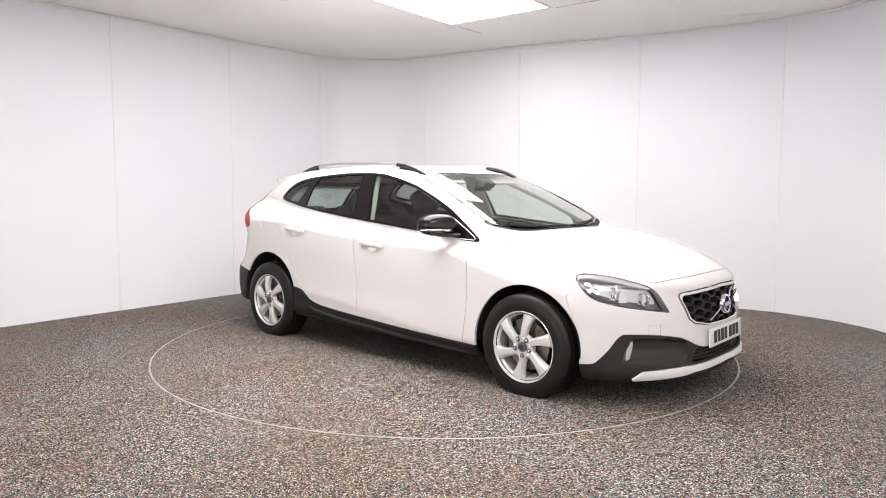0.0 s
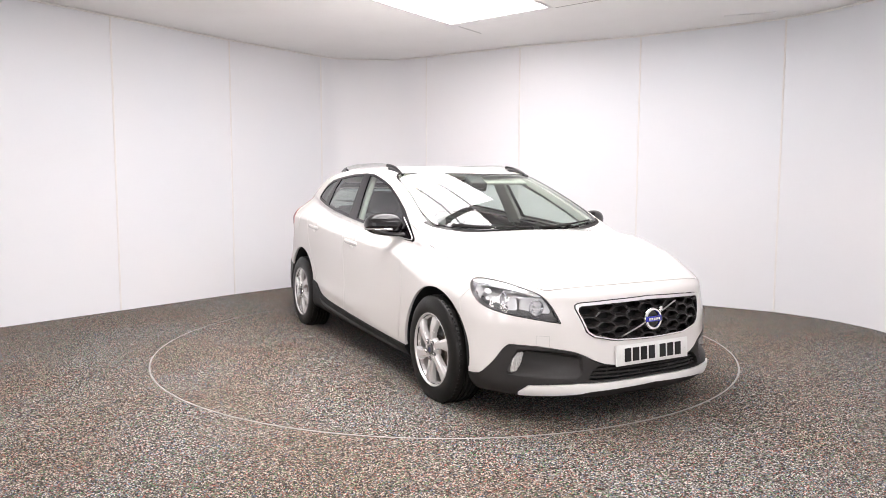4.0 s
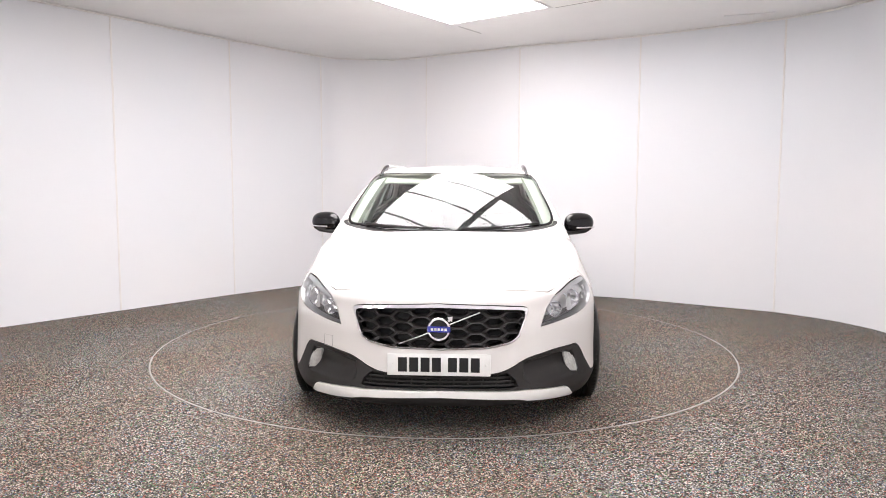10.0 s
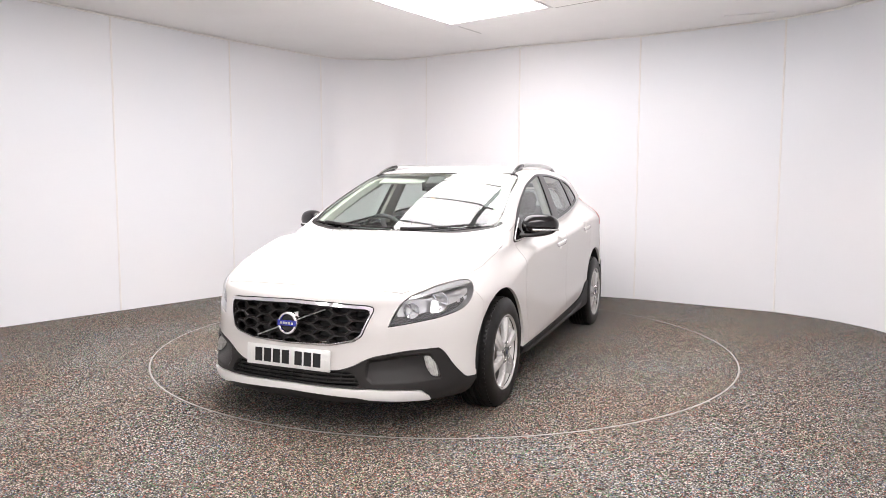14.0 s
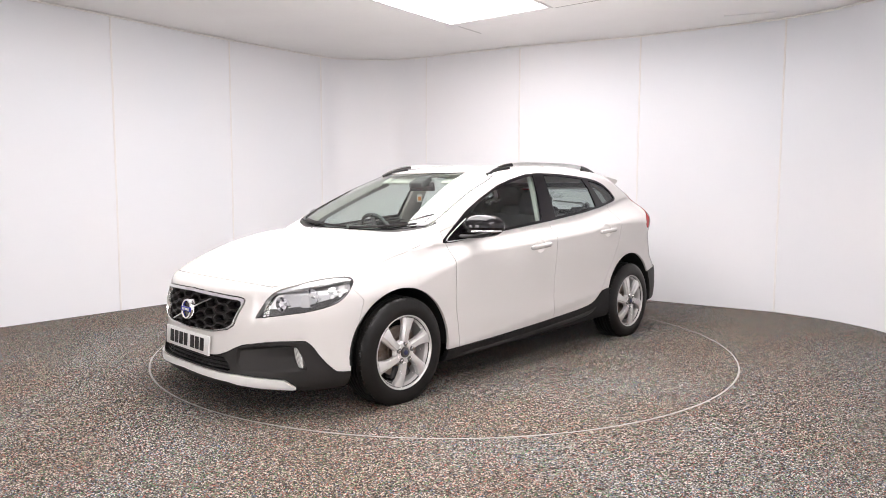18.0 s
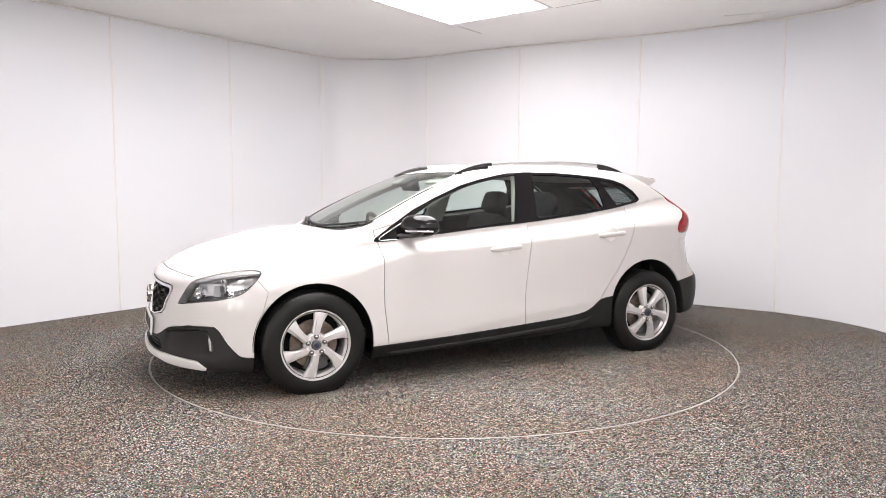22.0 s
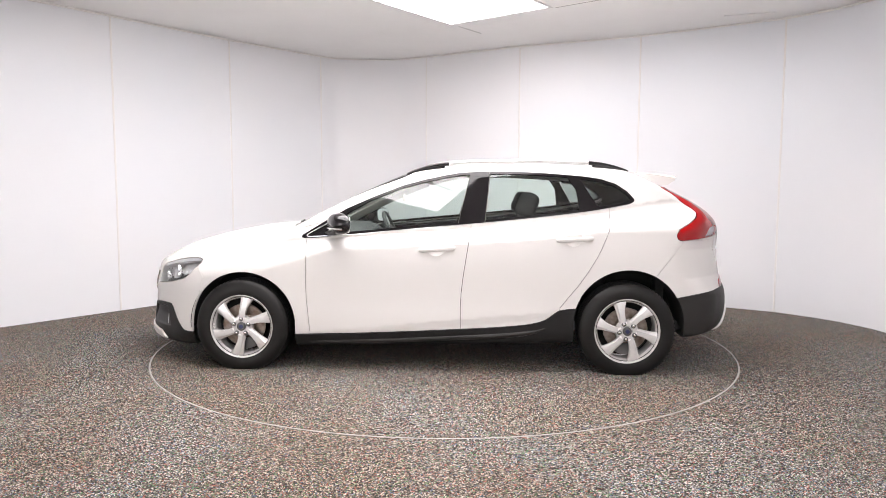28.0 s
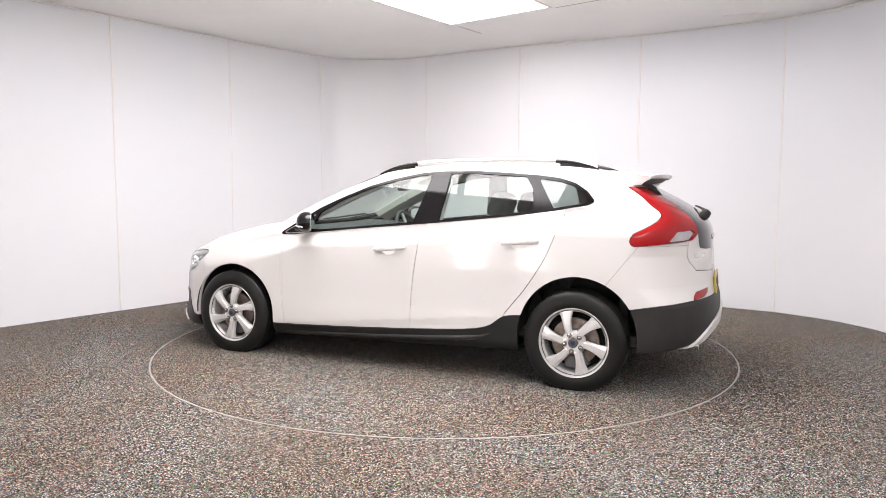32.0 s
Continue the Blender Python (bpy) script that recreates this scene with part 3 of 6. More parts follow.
def cut_body():
    """Cut the half skin into its panels; a dictionary of patches."""
    got = {}
    rest = SKIN
    # wheel arches
    for x, z in ((HUB_X - 0.005, 0.310), (-HUB_X - 0.010, 0.345)):
        hole = lambda p, x=x, z=z: np.maximum(np.hypot(p[:, 0] - x, np.maximum(p[:, 2] - z, 0) + np.minimum(p[:, 2] - z, 0) * 0.35) - ARCH, 0.45 - p[:, 1])
        _, rest = split(rest, hole(rest.p))
    # side windows
    got["dlo"], rest = panel_cut(rest, outline(DLO, side_view, high_side))
    glass = {
        "front_glass": [(0.66, 0.960), (0.60, 1.085), (0.433, 1.177), (0.22, 1.261), (0.068, 1.302), (-0.084, 1.334), (-0.176, 1.351), (-0.252, 1.358), (-0.212, 1.190), (-0.165, 1.030), (0.12, 1.003), (0.332, 0.983), (0.565, 0.962)],
        "rear_glass": [(-0.360, 1.046), (-0.382, 1.20), (-0.398, 1.362), (-0.589, 1.362), (-0.802, 1.349), (-0.935, 1.339), (-0.990, 1.26), (-1.012, 1.115), (-0.789, 1.089)],
        "quarter_glass": [(-1.145, 1.137), (-1.09, 1.22), (-1.025, 1.328), (-1.155, 1.310), (-1.255, 1.281), (-1.330, 1.236), (-1.372, 1.187), (-1.335, 1.171)],
    }
    for name, pts in glass.items():
        got[name], got["dlo"] = panel_cut(got["dlo"], outline(pts, side_view, high_side), 0.002)
    pillar = [(-0.170, 1.0), (-0.215, 1.19), (-0.262, 1.40), (-0.395, 1.40), (-0.378, 1.20), (-0.356, 1.0)]
    got["pillar"], got["dlo"] = panel_cut(got["dlo"], outline(pillar, side_view, high_side), 0.003)
    # windscreen with its black border and the scuttle below it
    screen = [(1.075, -0.2), (1.075, 0.0), (1.062, 0.2), (1.022, 0.42), (0.958, 0.60), (0.872, 0.704), (0.5, 0.658), (0.163, 0.600), (0.19, 0.4), (0.222, 0.15), (0.225, 0.0), (0.225, -0.2)]
    upper = lambda p: 0.93 - p[:, 2]
    got["windscreen"], rest = panel_cut(rest, outline(screen, top_view, upper, 4), 0.004)
    inner = [(1.062, -0.2), (1.062, 0.0), (1.049, 0.2), (1.009, 0.412), (0.945, 0.586), (0.860, 0.687), (0.5, 0.646), (0.176, 0.589), (0.199, 0.4), (0.230, 0.15), (0.234, 0.0), (0.234, -0.2)]
    got["screen_glass"], got["screen_border"] = panel_cut(got["windscreen"], outline(inner, top_view, None, 4))
    scuttle = [(1.115, -0.2), (1.115, 0.0), (1.102, 0.2), (1.062, 0.43), (0.992, 0.615), (0.925, 0.715), (0.872, 0.712), (0.95, 0.5), (0.95, -0.2)]
    got["scuttle"], rest = panel_cut(rest, outline(scuttle, top_view, upper, 4), 0.003)
    # lamps
    head = [(0.822, 0.745), (0.845, 0.762), (0.896, 0.768), (0.994, 0.765), (1.13, 0.752), (1.266, 0.729), (1.387, 0.702), (1.464, 0.659), (1.51, 0.612), (1.552, 0.562), (1.53, 0.559), (1.33, 0.576), (1.136, 0.594), (0.96, 0.626), (0.875, 0.668), (0.830, 0.717)]
    got["headlight"], rest = panel_cut(rest, outline(head, front_corner, lambda p: np.maximum(1.3 - p[:, 0], 0.3 - p[:, 1]), 4), 0.005)
    tail = [(-0.985, 1.277), (-1.255, 1.276), (-1.362, 1.185), (-1.437, 1.115), (-1.492, 1.04), (-1.492, 0.985), (-1.40, 0.944), (-0.805, 0.914), (-0.777, 0.930), (-0.779, 0.962), (-0.806, 0.990), (-1.03, 1.066), (-1.10, 1.098), (-1.113, 1.125), (-1.08, 1.175), (-1.04, 1.225)]
    got["taillight"], rest = panel_cut(rest, outline(tail, rear_corner, lambda p: np.maximum(p[:, 0] + 1.3, 0.2 - p[:, 1])), 0.005)
    clear = [(-1.10, 0.936), (-1.19, 1.000), (-1.40, 1.008), (-1.44, 0.985), (-1.36, 0.945)]
    got["reverse_lamp"], got["taillight"] = panel_cut(got["taillight"], outline(clear, rear_corner), 0.002)
    # grille
    grille = [(-0.3, 0.682), (0.0, 0.682), (0.25, 0.675), (0.420, 0.664), (0.446, 0.655), (0.448, 0.635), (0.440, 0.615), (0.402, 0.510), (0.362, 0.483), (0.245, 0.460), (0.0, 0.453), (-0.3, 0.453)]
    got["grille"], rest = panel_cut(rest, outline(grille, front_view, lambda p: 1.7 - p[:, 0]), 0.005)
    ginner = [(-0.3, 0.663), (0.0, 0.663), (0.25, 0.656), (0.415, 0.646), (0.434, 0.634), (0.432, 0.614), (0.393, 0.517), (0.356, 0.492), (0.243, 0.469), (0.0, 0.462), (-0.3, 0.462)]
    got["grille_hole"], got["grille"] = panel_cut(got["grille"], outline(ginner, front_view))
    # lower cladding
    def chin(p):
        return np.maximum(p[:, 2] - CHIN(p[:, 0] - p[:, 1]), 1.2 - p[:, 0])
    got["chin"], rest = panel_cut(rest, chin, 0.004)
    def skid(p):
        q = p[:, 0] - p[:, 1]
        head = np.interp(q, [1.245, 1.326, 1.5, 1.70, 1.78, 2.0, 2.3], [0.180, 0.222, 0.232, 0.243, 0.243, 0.250, 0.253])
        foot = np.interp(q, [1.245, 1.5, 1.70, 1.78, 2.0, 2.3], [0.170, 0.180, 0.192, 0.203, 0.212, 0.220])
        return np.maximum(np.maximum(p[:, 2] - head, foot - p[:, 2]), np.maximum(1.246 - q, 1.6 - p[:, 0]))
    got["skid"], got["chin"] = panel_cut(got["chin"], skid, 0.004)
    intake = [(-0.3, 0.336), (0.0, 0.336), (0.30, 0.338), (0.345, 0.334), (0.385, 0.30), (0.40, 0.262), (0.38, 0.256), (0.0, 0.263), (-0.3, 0.263)]
    got["intake"], got["chin"] = panel_cut(got["chin"], outline(intake, front_view, lambda p: 1.7 - p[:, 0]), 0.0)
    pocket = outline([(1.715, 0.388), (1.52, 0.407), (1.33, 0.413), (1.245, 0.406), (1.225, 0.392), (1.160, 0.285), (1.165, 0.268), (1.37, 0.262), (1.68, 0.262), (1.725, 0.30)], front_corner, lambda p: 1.6 - p[:, 0])
    got["chin"] = sunk(got["chin"], pocket, 0.055)
    def sill(p):
        return np.maximum(p[:, 2] - SILL(p[:, 0]), np.maximum(p[:, 0] - 1.2, -1.2 - p[:, 0]))
    got["sill"], rest = panel_cut(rest, sill, 0.004)
    def heel(p):
        return np.maximum(p[:, 2] - HEEL(p[:, 0]), p[:, 0] + 1.2)
    got["heel"], rest = panel_cut(rest, heel, 0.004)
    refl = [(-1.362, 0.580), (-1.385, 0.600), (-1.43, 0.624), (-1.65, 0.638), (-1.63, 0.610), (-1.55, 0.588)]
    def rskid(p):
        y = p[:, 1]
        head = np.interp(y, [0.0, 0.30, 0.45, 0.56, 0.66], [0.455, 0.450, 0.42, 0.37, 0.30])
        return np.maximum(np.maximum(p[:, 2] - head, head - 0.065 - p[:, 2]), np.maximum(y - 0.66, p[:, 0] + 1.7))
    got["rear_skid"], got["heel"] = panel_cut(got["heel"], rskid, 0.004)
    got["reflector"], rest = panel_cut(rest, outline(refl, rear_corner, lambda p: np.maximum(p[:, 0] + 1.5, 0.3 - p[:, 1])), 0.003)
    # rear window and tailgate
    back = [(-0.2, 1.275), (0.0, 1.275), (0.36, 1.272), (0.410, 1.262), (0.458, 1.185), (0.50, 1.115), (0.505, 1.06), (0.525, 0.985), (0.515, 0.93), (0.49, 0.895), (0.42, 0.884), (0.0, 0.872), (-0.2, 0.872)]
    got["rear_window"], rest = panel_cut(rest, outline(back, front_view, lambda p: p[:, 0] + 1.5), 0.004)
    pane = [(-0.2, 1.262), (0.0, 1.262), (0.35, 1.258), (0.385, 1.25), (0.430, 1.18), (0.465, 1.11), (0.465, 1.07), (0.44, 1.055), (0.0, 1.040), (-0.2, 1.040)]
    got["rear_pane"], got["rear_window"] = panel_cut(got["rear_window"], outline(pane, front_view, lambda p: p[:, 0] + 1.5), 0.0)
    gate = [(-0.2, 1.45), (0.40, 1.45), (0.60, 1.25), (0.62, 1.0), (0.618, 0.86), (0.60, 0.81), (0.545, 0.755), (0.30, 0.735), (0.0, 0.73), (-0.2, 0.73)]
    got["tailgate"], rest = panel_cut(rest, outline(gate, front_view, lambda p: p[:, 0] + 1.56), 0.005)
    # bonnet
    front = [(2.103 - 0.55 * y ** 2.8, y) for y in np.linspace(0.0, 0.56, 15)]
    hood = [(2.103, -0.2)] + front + [ (1.90, 0.632), (1.80, 0.690), (1.70, 0.742), (1.60, 0.775), (1.45, 0.800), (1.25, 0.812), (1.11, 0.805), (1.05, 0.768), (0.985, 0.715), (0.940, 0.705), (0.994, 0.617), (1.064, 0.43), (1.104, 0.2), (1.117, 0.0), (1.117, -0.2)]
    edge = outline(hood, top_view, lambda p: 0.62 - p[:, 2])
    def joint(p):  # narrowed along the wings to fit the camera's view, where glare hides it
        return np.interp(p[:, 0], [1.0, 1.15, 1.2, 1.93, 1.98, 2.2], [0.0019, 0.0019, 0.0004, 0.0004, 0.0022, 0.0022])
    got["bonnet"], rest = split(rest, edge(rest.p) + joint(rest.p))
    _, rest = split(rest, edge(rest.p) - joint(rest.p))
    # doors
    fdoor = [(0.88, 0.90), (0.90, 0.93), (0.905, 0.99), (-0.31, 1.3), (-0.272, 1.06), (-0.253, 0.916), (-0.235, 0.802), (-0.213, 0.66), (-0.201, 0.56), (-0.195, 0.45), (-0.196, 0.1), (0.835, 0.1), (0.843, 0.257), (0.858, 0.409), (0.868, 0.50), (0.872, 0.60), (0.869, 0.749), (0.867, 0.82)]
    got["front_door"], rest = panel_cut(rest, outline(fdoor, side_view, lambda p: np.maximum(0.5 - p[:, 1], p[:, 2] - 1.10)), 0.0042)
    rdoor = [(-0.272, 1.06), (-0.253, 0.916), (-0.235, 0.802), (-0.213, 0.66), (-0.201, 0.56), (-0.195, 0.45), (-0.196, 0.1), (-0.86, 0.1), (-0.868, 0.453), (-0.93, 0.532), (-0.99, 0.604), (-1.054, 0.696), (-1.118, 0.804), (-1.148, 0.865), (-1.172, 0.925), (-1.195, 0.985), (-1.212, 1.046), (-1.218, 1.12), (-1.20, 1.2), (-0.3, 1.2)]
    got["rear_door"], rest = panel_cut(rest, outline(rdoor, side_view, lambda p: np.maximum(0.5 - p[:, 1], p[:, 2] - 1.14)), 0.0042)
    for name, x, z in (("front_door", -0.028, 0.846), ("rear_door", -0.958, 0.917)):
        cup = lambda p, x=x, z=z: np.hypot((p[:, 0] - x) / 1.15, p[:, 2] - z - 0.008) - 0.052
        dish, got[name] = panel_cut(got[name], cup)
        r = np.clip((cup(dish.p) + 0.052) / 0.052, 0, 1)
        dish = Patch(dish.p - dish.n * (0.013 * (1 - r ** 3.0))[:, None], dish.t, dish.n)
        got[name + "_cup"] = renormal(dish)
    # bumpers and wings
    def fbumper(p):
        seam = np.interp(p[:, 2], [0.25, 0.52, 0.64, 0.72], [1.60, 1.635, 1.60, 1.66])
        return np.maximum(seam - p[:, 0], p[:, 2] - 0.80)
    got["front_bumper"], rest = panel_cut(rest, fbumper, 0.002)
    def rbumper(p):
        seam = np.interp(p[:, 2], [0.4, 0.66, 0.90, 0.95], [-1.40, -1.50, -1.685, -1.72])
        return np.maximum(p[:, 0] - seam, p[:, 2] - 0.915)
    got["rear_bumper"], rest = panel_cut(rest, rbumper, 0.002)
    def wing(p):
        return np.maximum(0.855 - p[:, 0], p[:, 2] - 0.94)
    got["wing"], rest = panel_cut(rest, wing, 0.0)
    got["body"] = rest
    return got


def cut_shell():
    """The skin less its openings, for the black sheet added behind the joints to darken them."""
    rest = SKIN
    holes = [outline(DLO, side_view, high_side), lambda p: 1.0 - p[:, 2],
             lambda p: np.maximum(np.hypot(p[:, 0] - HUB_X, p[:, 2] - 0.25) - 0.44, 0.40 - p[:, 1]), lambda p: np.maximum(np.hypot(p[:, 0] + HUB_X, p[:, 2] - 0.27) - 0.45, 0.40 - p[:, 1]),
             lambda p: np.maximum(1.45 - p[:, 0], p[:, 2] - 0.80), lambda p: p[:, 2] - 0.30, lambda p: np.maximum(np.maximum(0.86 - p[:, 2], p[:, 0] + 1.6), p[:, 1] - 0.5)]
    for fn in holes:
        _, rest = split(rest, fn(rest.p))
    return rest


def screen_normals(patch):
    """Shading normals fitted to the lamp reflections in the camera's view: an even bow both ways, free of the valley at
    the foot; the mesh keeps its shape.
    """
    x, y = patch.p[:, 0] - 0.6, patch.p[:, 1]
    n = np.stack([0.5054 + 0.2436 * x - 0.1398 * x * x - 0.0577 * y * y, 2 * (0.1068 - 0.0577 * x) * y + 0.47 * y ** 3, np.ones(len(x))], 1)
    return Patch(patch.p, patch.t, n / np.linalg.norm(n, axis=1, keepdims=True))


P = cut_body()
for k in ("screen_glass", "screen_border"):
    P[k] = screen_normals(P[k])


# ---- car materials ----
def glass(name, tint, gloss=0.0, clear=1.0):
    """A thin pane: tinted see-through, with mirror gloss that grows at grazing angles."""
    m = bpy.data.materials.new(name)
    m.use_nodes = True
    nt = m.node_tree
    nt.nodes.remove(nt.nodes["Principled BSDF"])
    out = nt.nodes["Material Output"]
    t = node(m, "ShaderNodeBsdfTransparent")
    t.inputs[0].default_value = (*tint, 1)
    g = node(m, "ShaderNodeBsdfGlossy")
    g.inputs["Roughness"].default_value = 0.0
    f = node(m, "ShaderNodeLayerWeight", Blend=0.5)
    power = node(m, "ShaderNodeMath")
    power.operation = "POWER"
    power.inputs[1].default_value = 4.0
    link(m, f.outputs["Facing"], power.inputs[0])
    add = node(m, "ShaderNodeMath")
    add.operation = "MULTIPLY_ADD"
    add.use_clamp = True
    add.inputs[1].default_value = 0.92
    add.inputs[2].default_value = 0.05 + gloss
    link(m, power.outputs[0], add.inputs[0])
    mix = node(m, "ShaderNodeMixShader")
    link(m, add.outputs[0], mix.inputs[0])
    link(m, t.outputs[0], mix.inputs[1])
    link(m, g.outputs[0], mix.inputs[2])
    link(m, mix.outputs[0], out.inputs[0])
    return m


M_SCREEN = glass("windscreen glass", (0.87, 0.94, 0.90), 0.02)
M_GLASS = glass("side window glass", (0.81, 0.89, 0.86), 0.03)
M_TINT = glass("rear window glass", (0.50, 0.56, 0.55), 0.03)
# Quarter tint is deepened to stand in for the shaded cabin behind it.
M_DEEP = glass("quarter glass with cabin shade in tint", (0.40, 0.45, 0.44), 0.03)
M_LENS = glass("clear lamp lens", (0.93, 0.94, 0.94), 0.01)
M_RED = mat("red lamp lens", (0.34, 0.004, 0.006), 0.25, coat=0.45, spec=0.15)
M_SKID = mottled(mat("silver-white painted skid plate", (0.78, 0.77, 0.75), 0.35), (0.78, 0.77, 0.75), (0.83, 0.82, 0.80), 8.0, (0.28, 0.42))
M_CARDS = mottled(mat("charcoal cabin plastic", (0.035, 0.037, 0.038), 0.6), (0.03, 0.032, 0.033), (0.05, 0.052, 0.053), 5.0, (0.5, 0.7), 0.1, 500)
M_LINER = mottled(mat("beige headlining", (0.55, 0.55, 0.50), 0.9), (0.46, 0.46, 0.42), (0.52, 0.52, 0.47), 8.0)

# ---- panels ----
SHELL = cut_shell()
# Black sheet added under the skin so that the panel gaps read as shade.
panel("gap_backing", Patch(SHELL.p - SHELL.n * 0.032, SHELL.t, SHELL.n), M_DARK, CAR, "black sheet added behind the panel gaps to darken them", depth=0, joined=True)
panel("body", P["body"], M_PAINT, CAR, depth=0.02, joined=True)
panel("bonnet", P["bonnet"], M_PAINT, CAR, joined=True)
panel("tailgate", P["tailgate"], M_PAINT, CAR, joined=True)
panel("front_bumper", P["front_bumper"], M_PAINT, CAR, joined=True)
panel("rear_bumper", P["rear_bumper"], M_PAINT, CAR, joined=True)
panel("scuttle", P["scuttle"], M_BLACK, CAR, "black plastic scuttle below the windscreen", joined=True, lift=-0.004)
panel("windscreen", P["screen_glass"], M_SCREEN, CAR, "clear laminated windscreen reflecting the ceiling lights", depth=0, joined=True)
panel("windscreen_border", P["screen_border"], M_GLOSS, CAR, "black windscreen border", depth=0.006, joined=True, lift=0.001)
panel("rear_window", P["rear_pane"], M_TINT, CAR, "dark tinted rear window", depth=0, joined=True)
panel("tailgate_panel", P["rear_window"], M_GLOSS, CAR, "gloss black glass panel", depth=0.006, joined=True, lift=0.001)
panel("front_cladding", P["chin"], M_BLACK, CAR, "grained black bumper cladding", joined=True, lift=0.004, depth=0.03)
panel("front_skid_plate", P["skid"], M_SKID, CAR, "silver-white skid plate", joined=True, lift=0.016, depth=0.04)
panel("rear_cladding", P["heel"], M_BLACK, CAR, "grained black bumper cladding", joined=True, lift=0.004, depth=0.03)
panel("rear_skid_plate", P["rear_skid"], M_SKID, CAR, "silver skid plate", joined=True, lift=0.018, depth=0.04)
DOORS = {}
for s in (1, -1):
    panel("front_wing", P["wing"], M_PAINT, CAR, side=s)
    panel("sill_cladding", P["sill"], M_BLACK_SHADED, CAR, "grained black sill cladding", side=s, lift=0.008, depth=0.03)
    f = panel("front_door", P["front_door"], M_PAINT, CAR, side=s)
    r = panel("rear_door", P["rear_door"], M_PAINT, CAR, side=s)
    DOORS[s] = (f, r)
    panel("window", P["front_glass"], M_GLASS, f, "greenish clear side window", depth=0, side=s, lift=-0.004)
    panel("window", P["rear_glass"], M_GLASS, r, "greenish side window", depth=0, side=s, lift=-0.004)
    panel("quarter_window", P["quarter_glass"], M_DEEP, CAR, "quarter window, cabin shade in its tint", depth=0, side=s, lift=-0.004)
    panel("window_trim", P["dlo"], M_SATINBLACK, CAR, "satin black window surround", depth=0.012, side=s, lift=0.001)
    panel("pillar_cover", P["pillar"], M_PILLAR, CAR, "satin black pillar cover", depth=0.012, side=s, lift=0.002)
    for k, name in ((f, "front_door"), (r, "rear_door")):
        inner = Patch(P[name].p - P[name].n * 0.055, P[name].t, P[name].n)
        panel("door_card", inner, M_CARDS, k, "charcoal inner door trim", depth=0.02, side=s)
    tl = panel("taillight", P["taillight"], M_RED, CAR, "tall red rear lamp", side=s, lift=0.002, depth=0.02)
    behind = Patch(P["taillight"].p - P["taillight"].n * 0.026, P["taillight"].t, P["taillight"].n)
    panel("lamp_housing", behind, M_DARK, tl, "black lamp housing", side=s, depth=0)
    panel("reverse_lamp", P["reverse_lamp"], M_LENS, tl, "clear reversing lamp", side=s, lift=0.002, depth=0.0)
    bowl = Patch(P["reverse_lamp"].p - P["reverse_lamp"].n * 0.012, P["reverse_lamp"].t, P["reverse_lamp"].n)
    panel("reverse_reflector", bowl, M_SATIN, tl, "silvered reflector", side=s, depth=0)
    panel("rear_reflector", P["reflector"], M_RED, CAR, "red bumper reflector", side=s, lift=0.002)


# ---- wheels ----
M_DISC = mottled(mat("worn brake disc", (0.25, 0.2, 0.17), 0.4, 0.8), (0.16, 0.11, 0.08), (0.34, 0.30, 0.27), 18.0, (0.3, 0.55))
M_HUBBLUE = mat("blue-grey emblem", (0.05, 0.06, 0.13), 0.3, 0.5, coat=0.6)
M_RIMDARK = mat("dark inner barrel", (0.13, 0.13, 0.13), 0.45, 0.6)


def local(x, y, z, side):
    """The pose of a wheel: its local z axis points out of the car."""
    return Matrix.Translation(Vector((x, y * side, z)) - AXIS) @ pose(0, 0, 0, -90 * side, 0, 0)


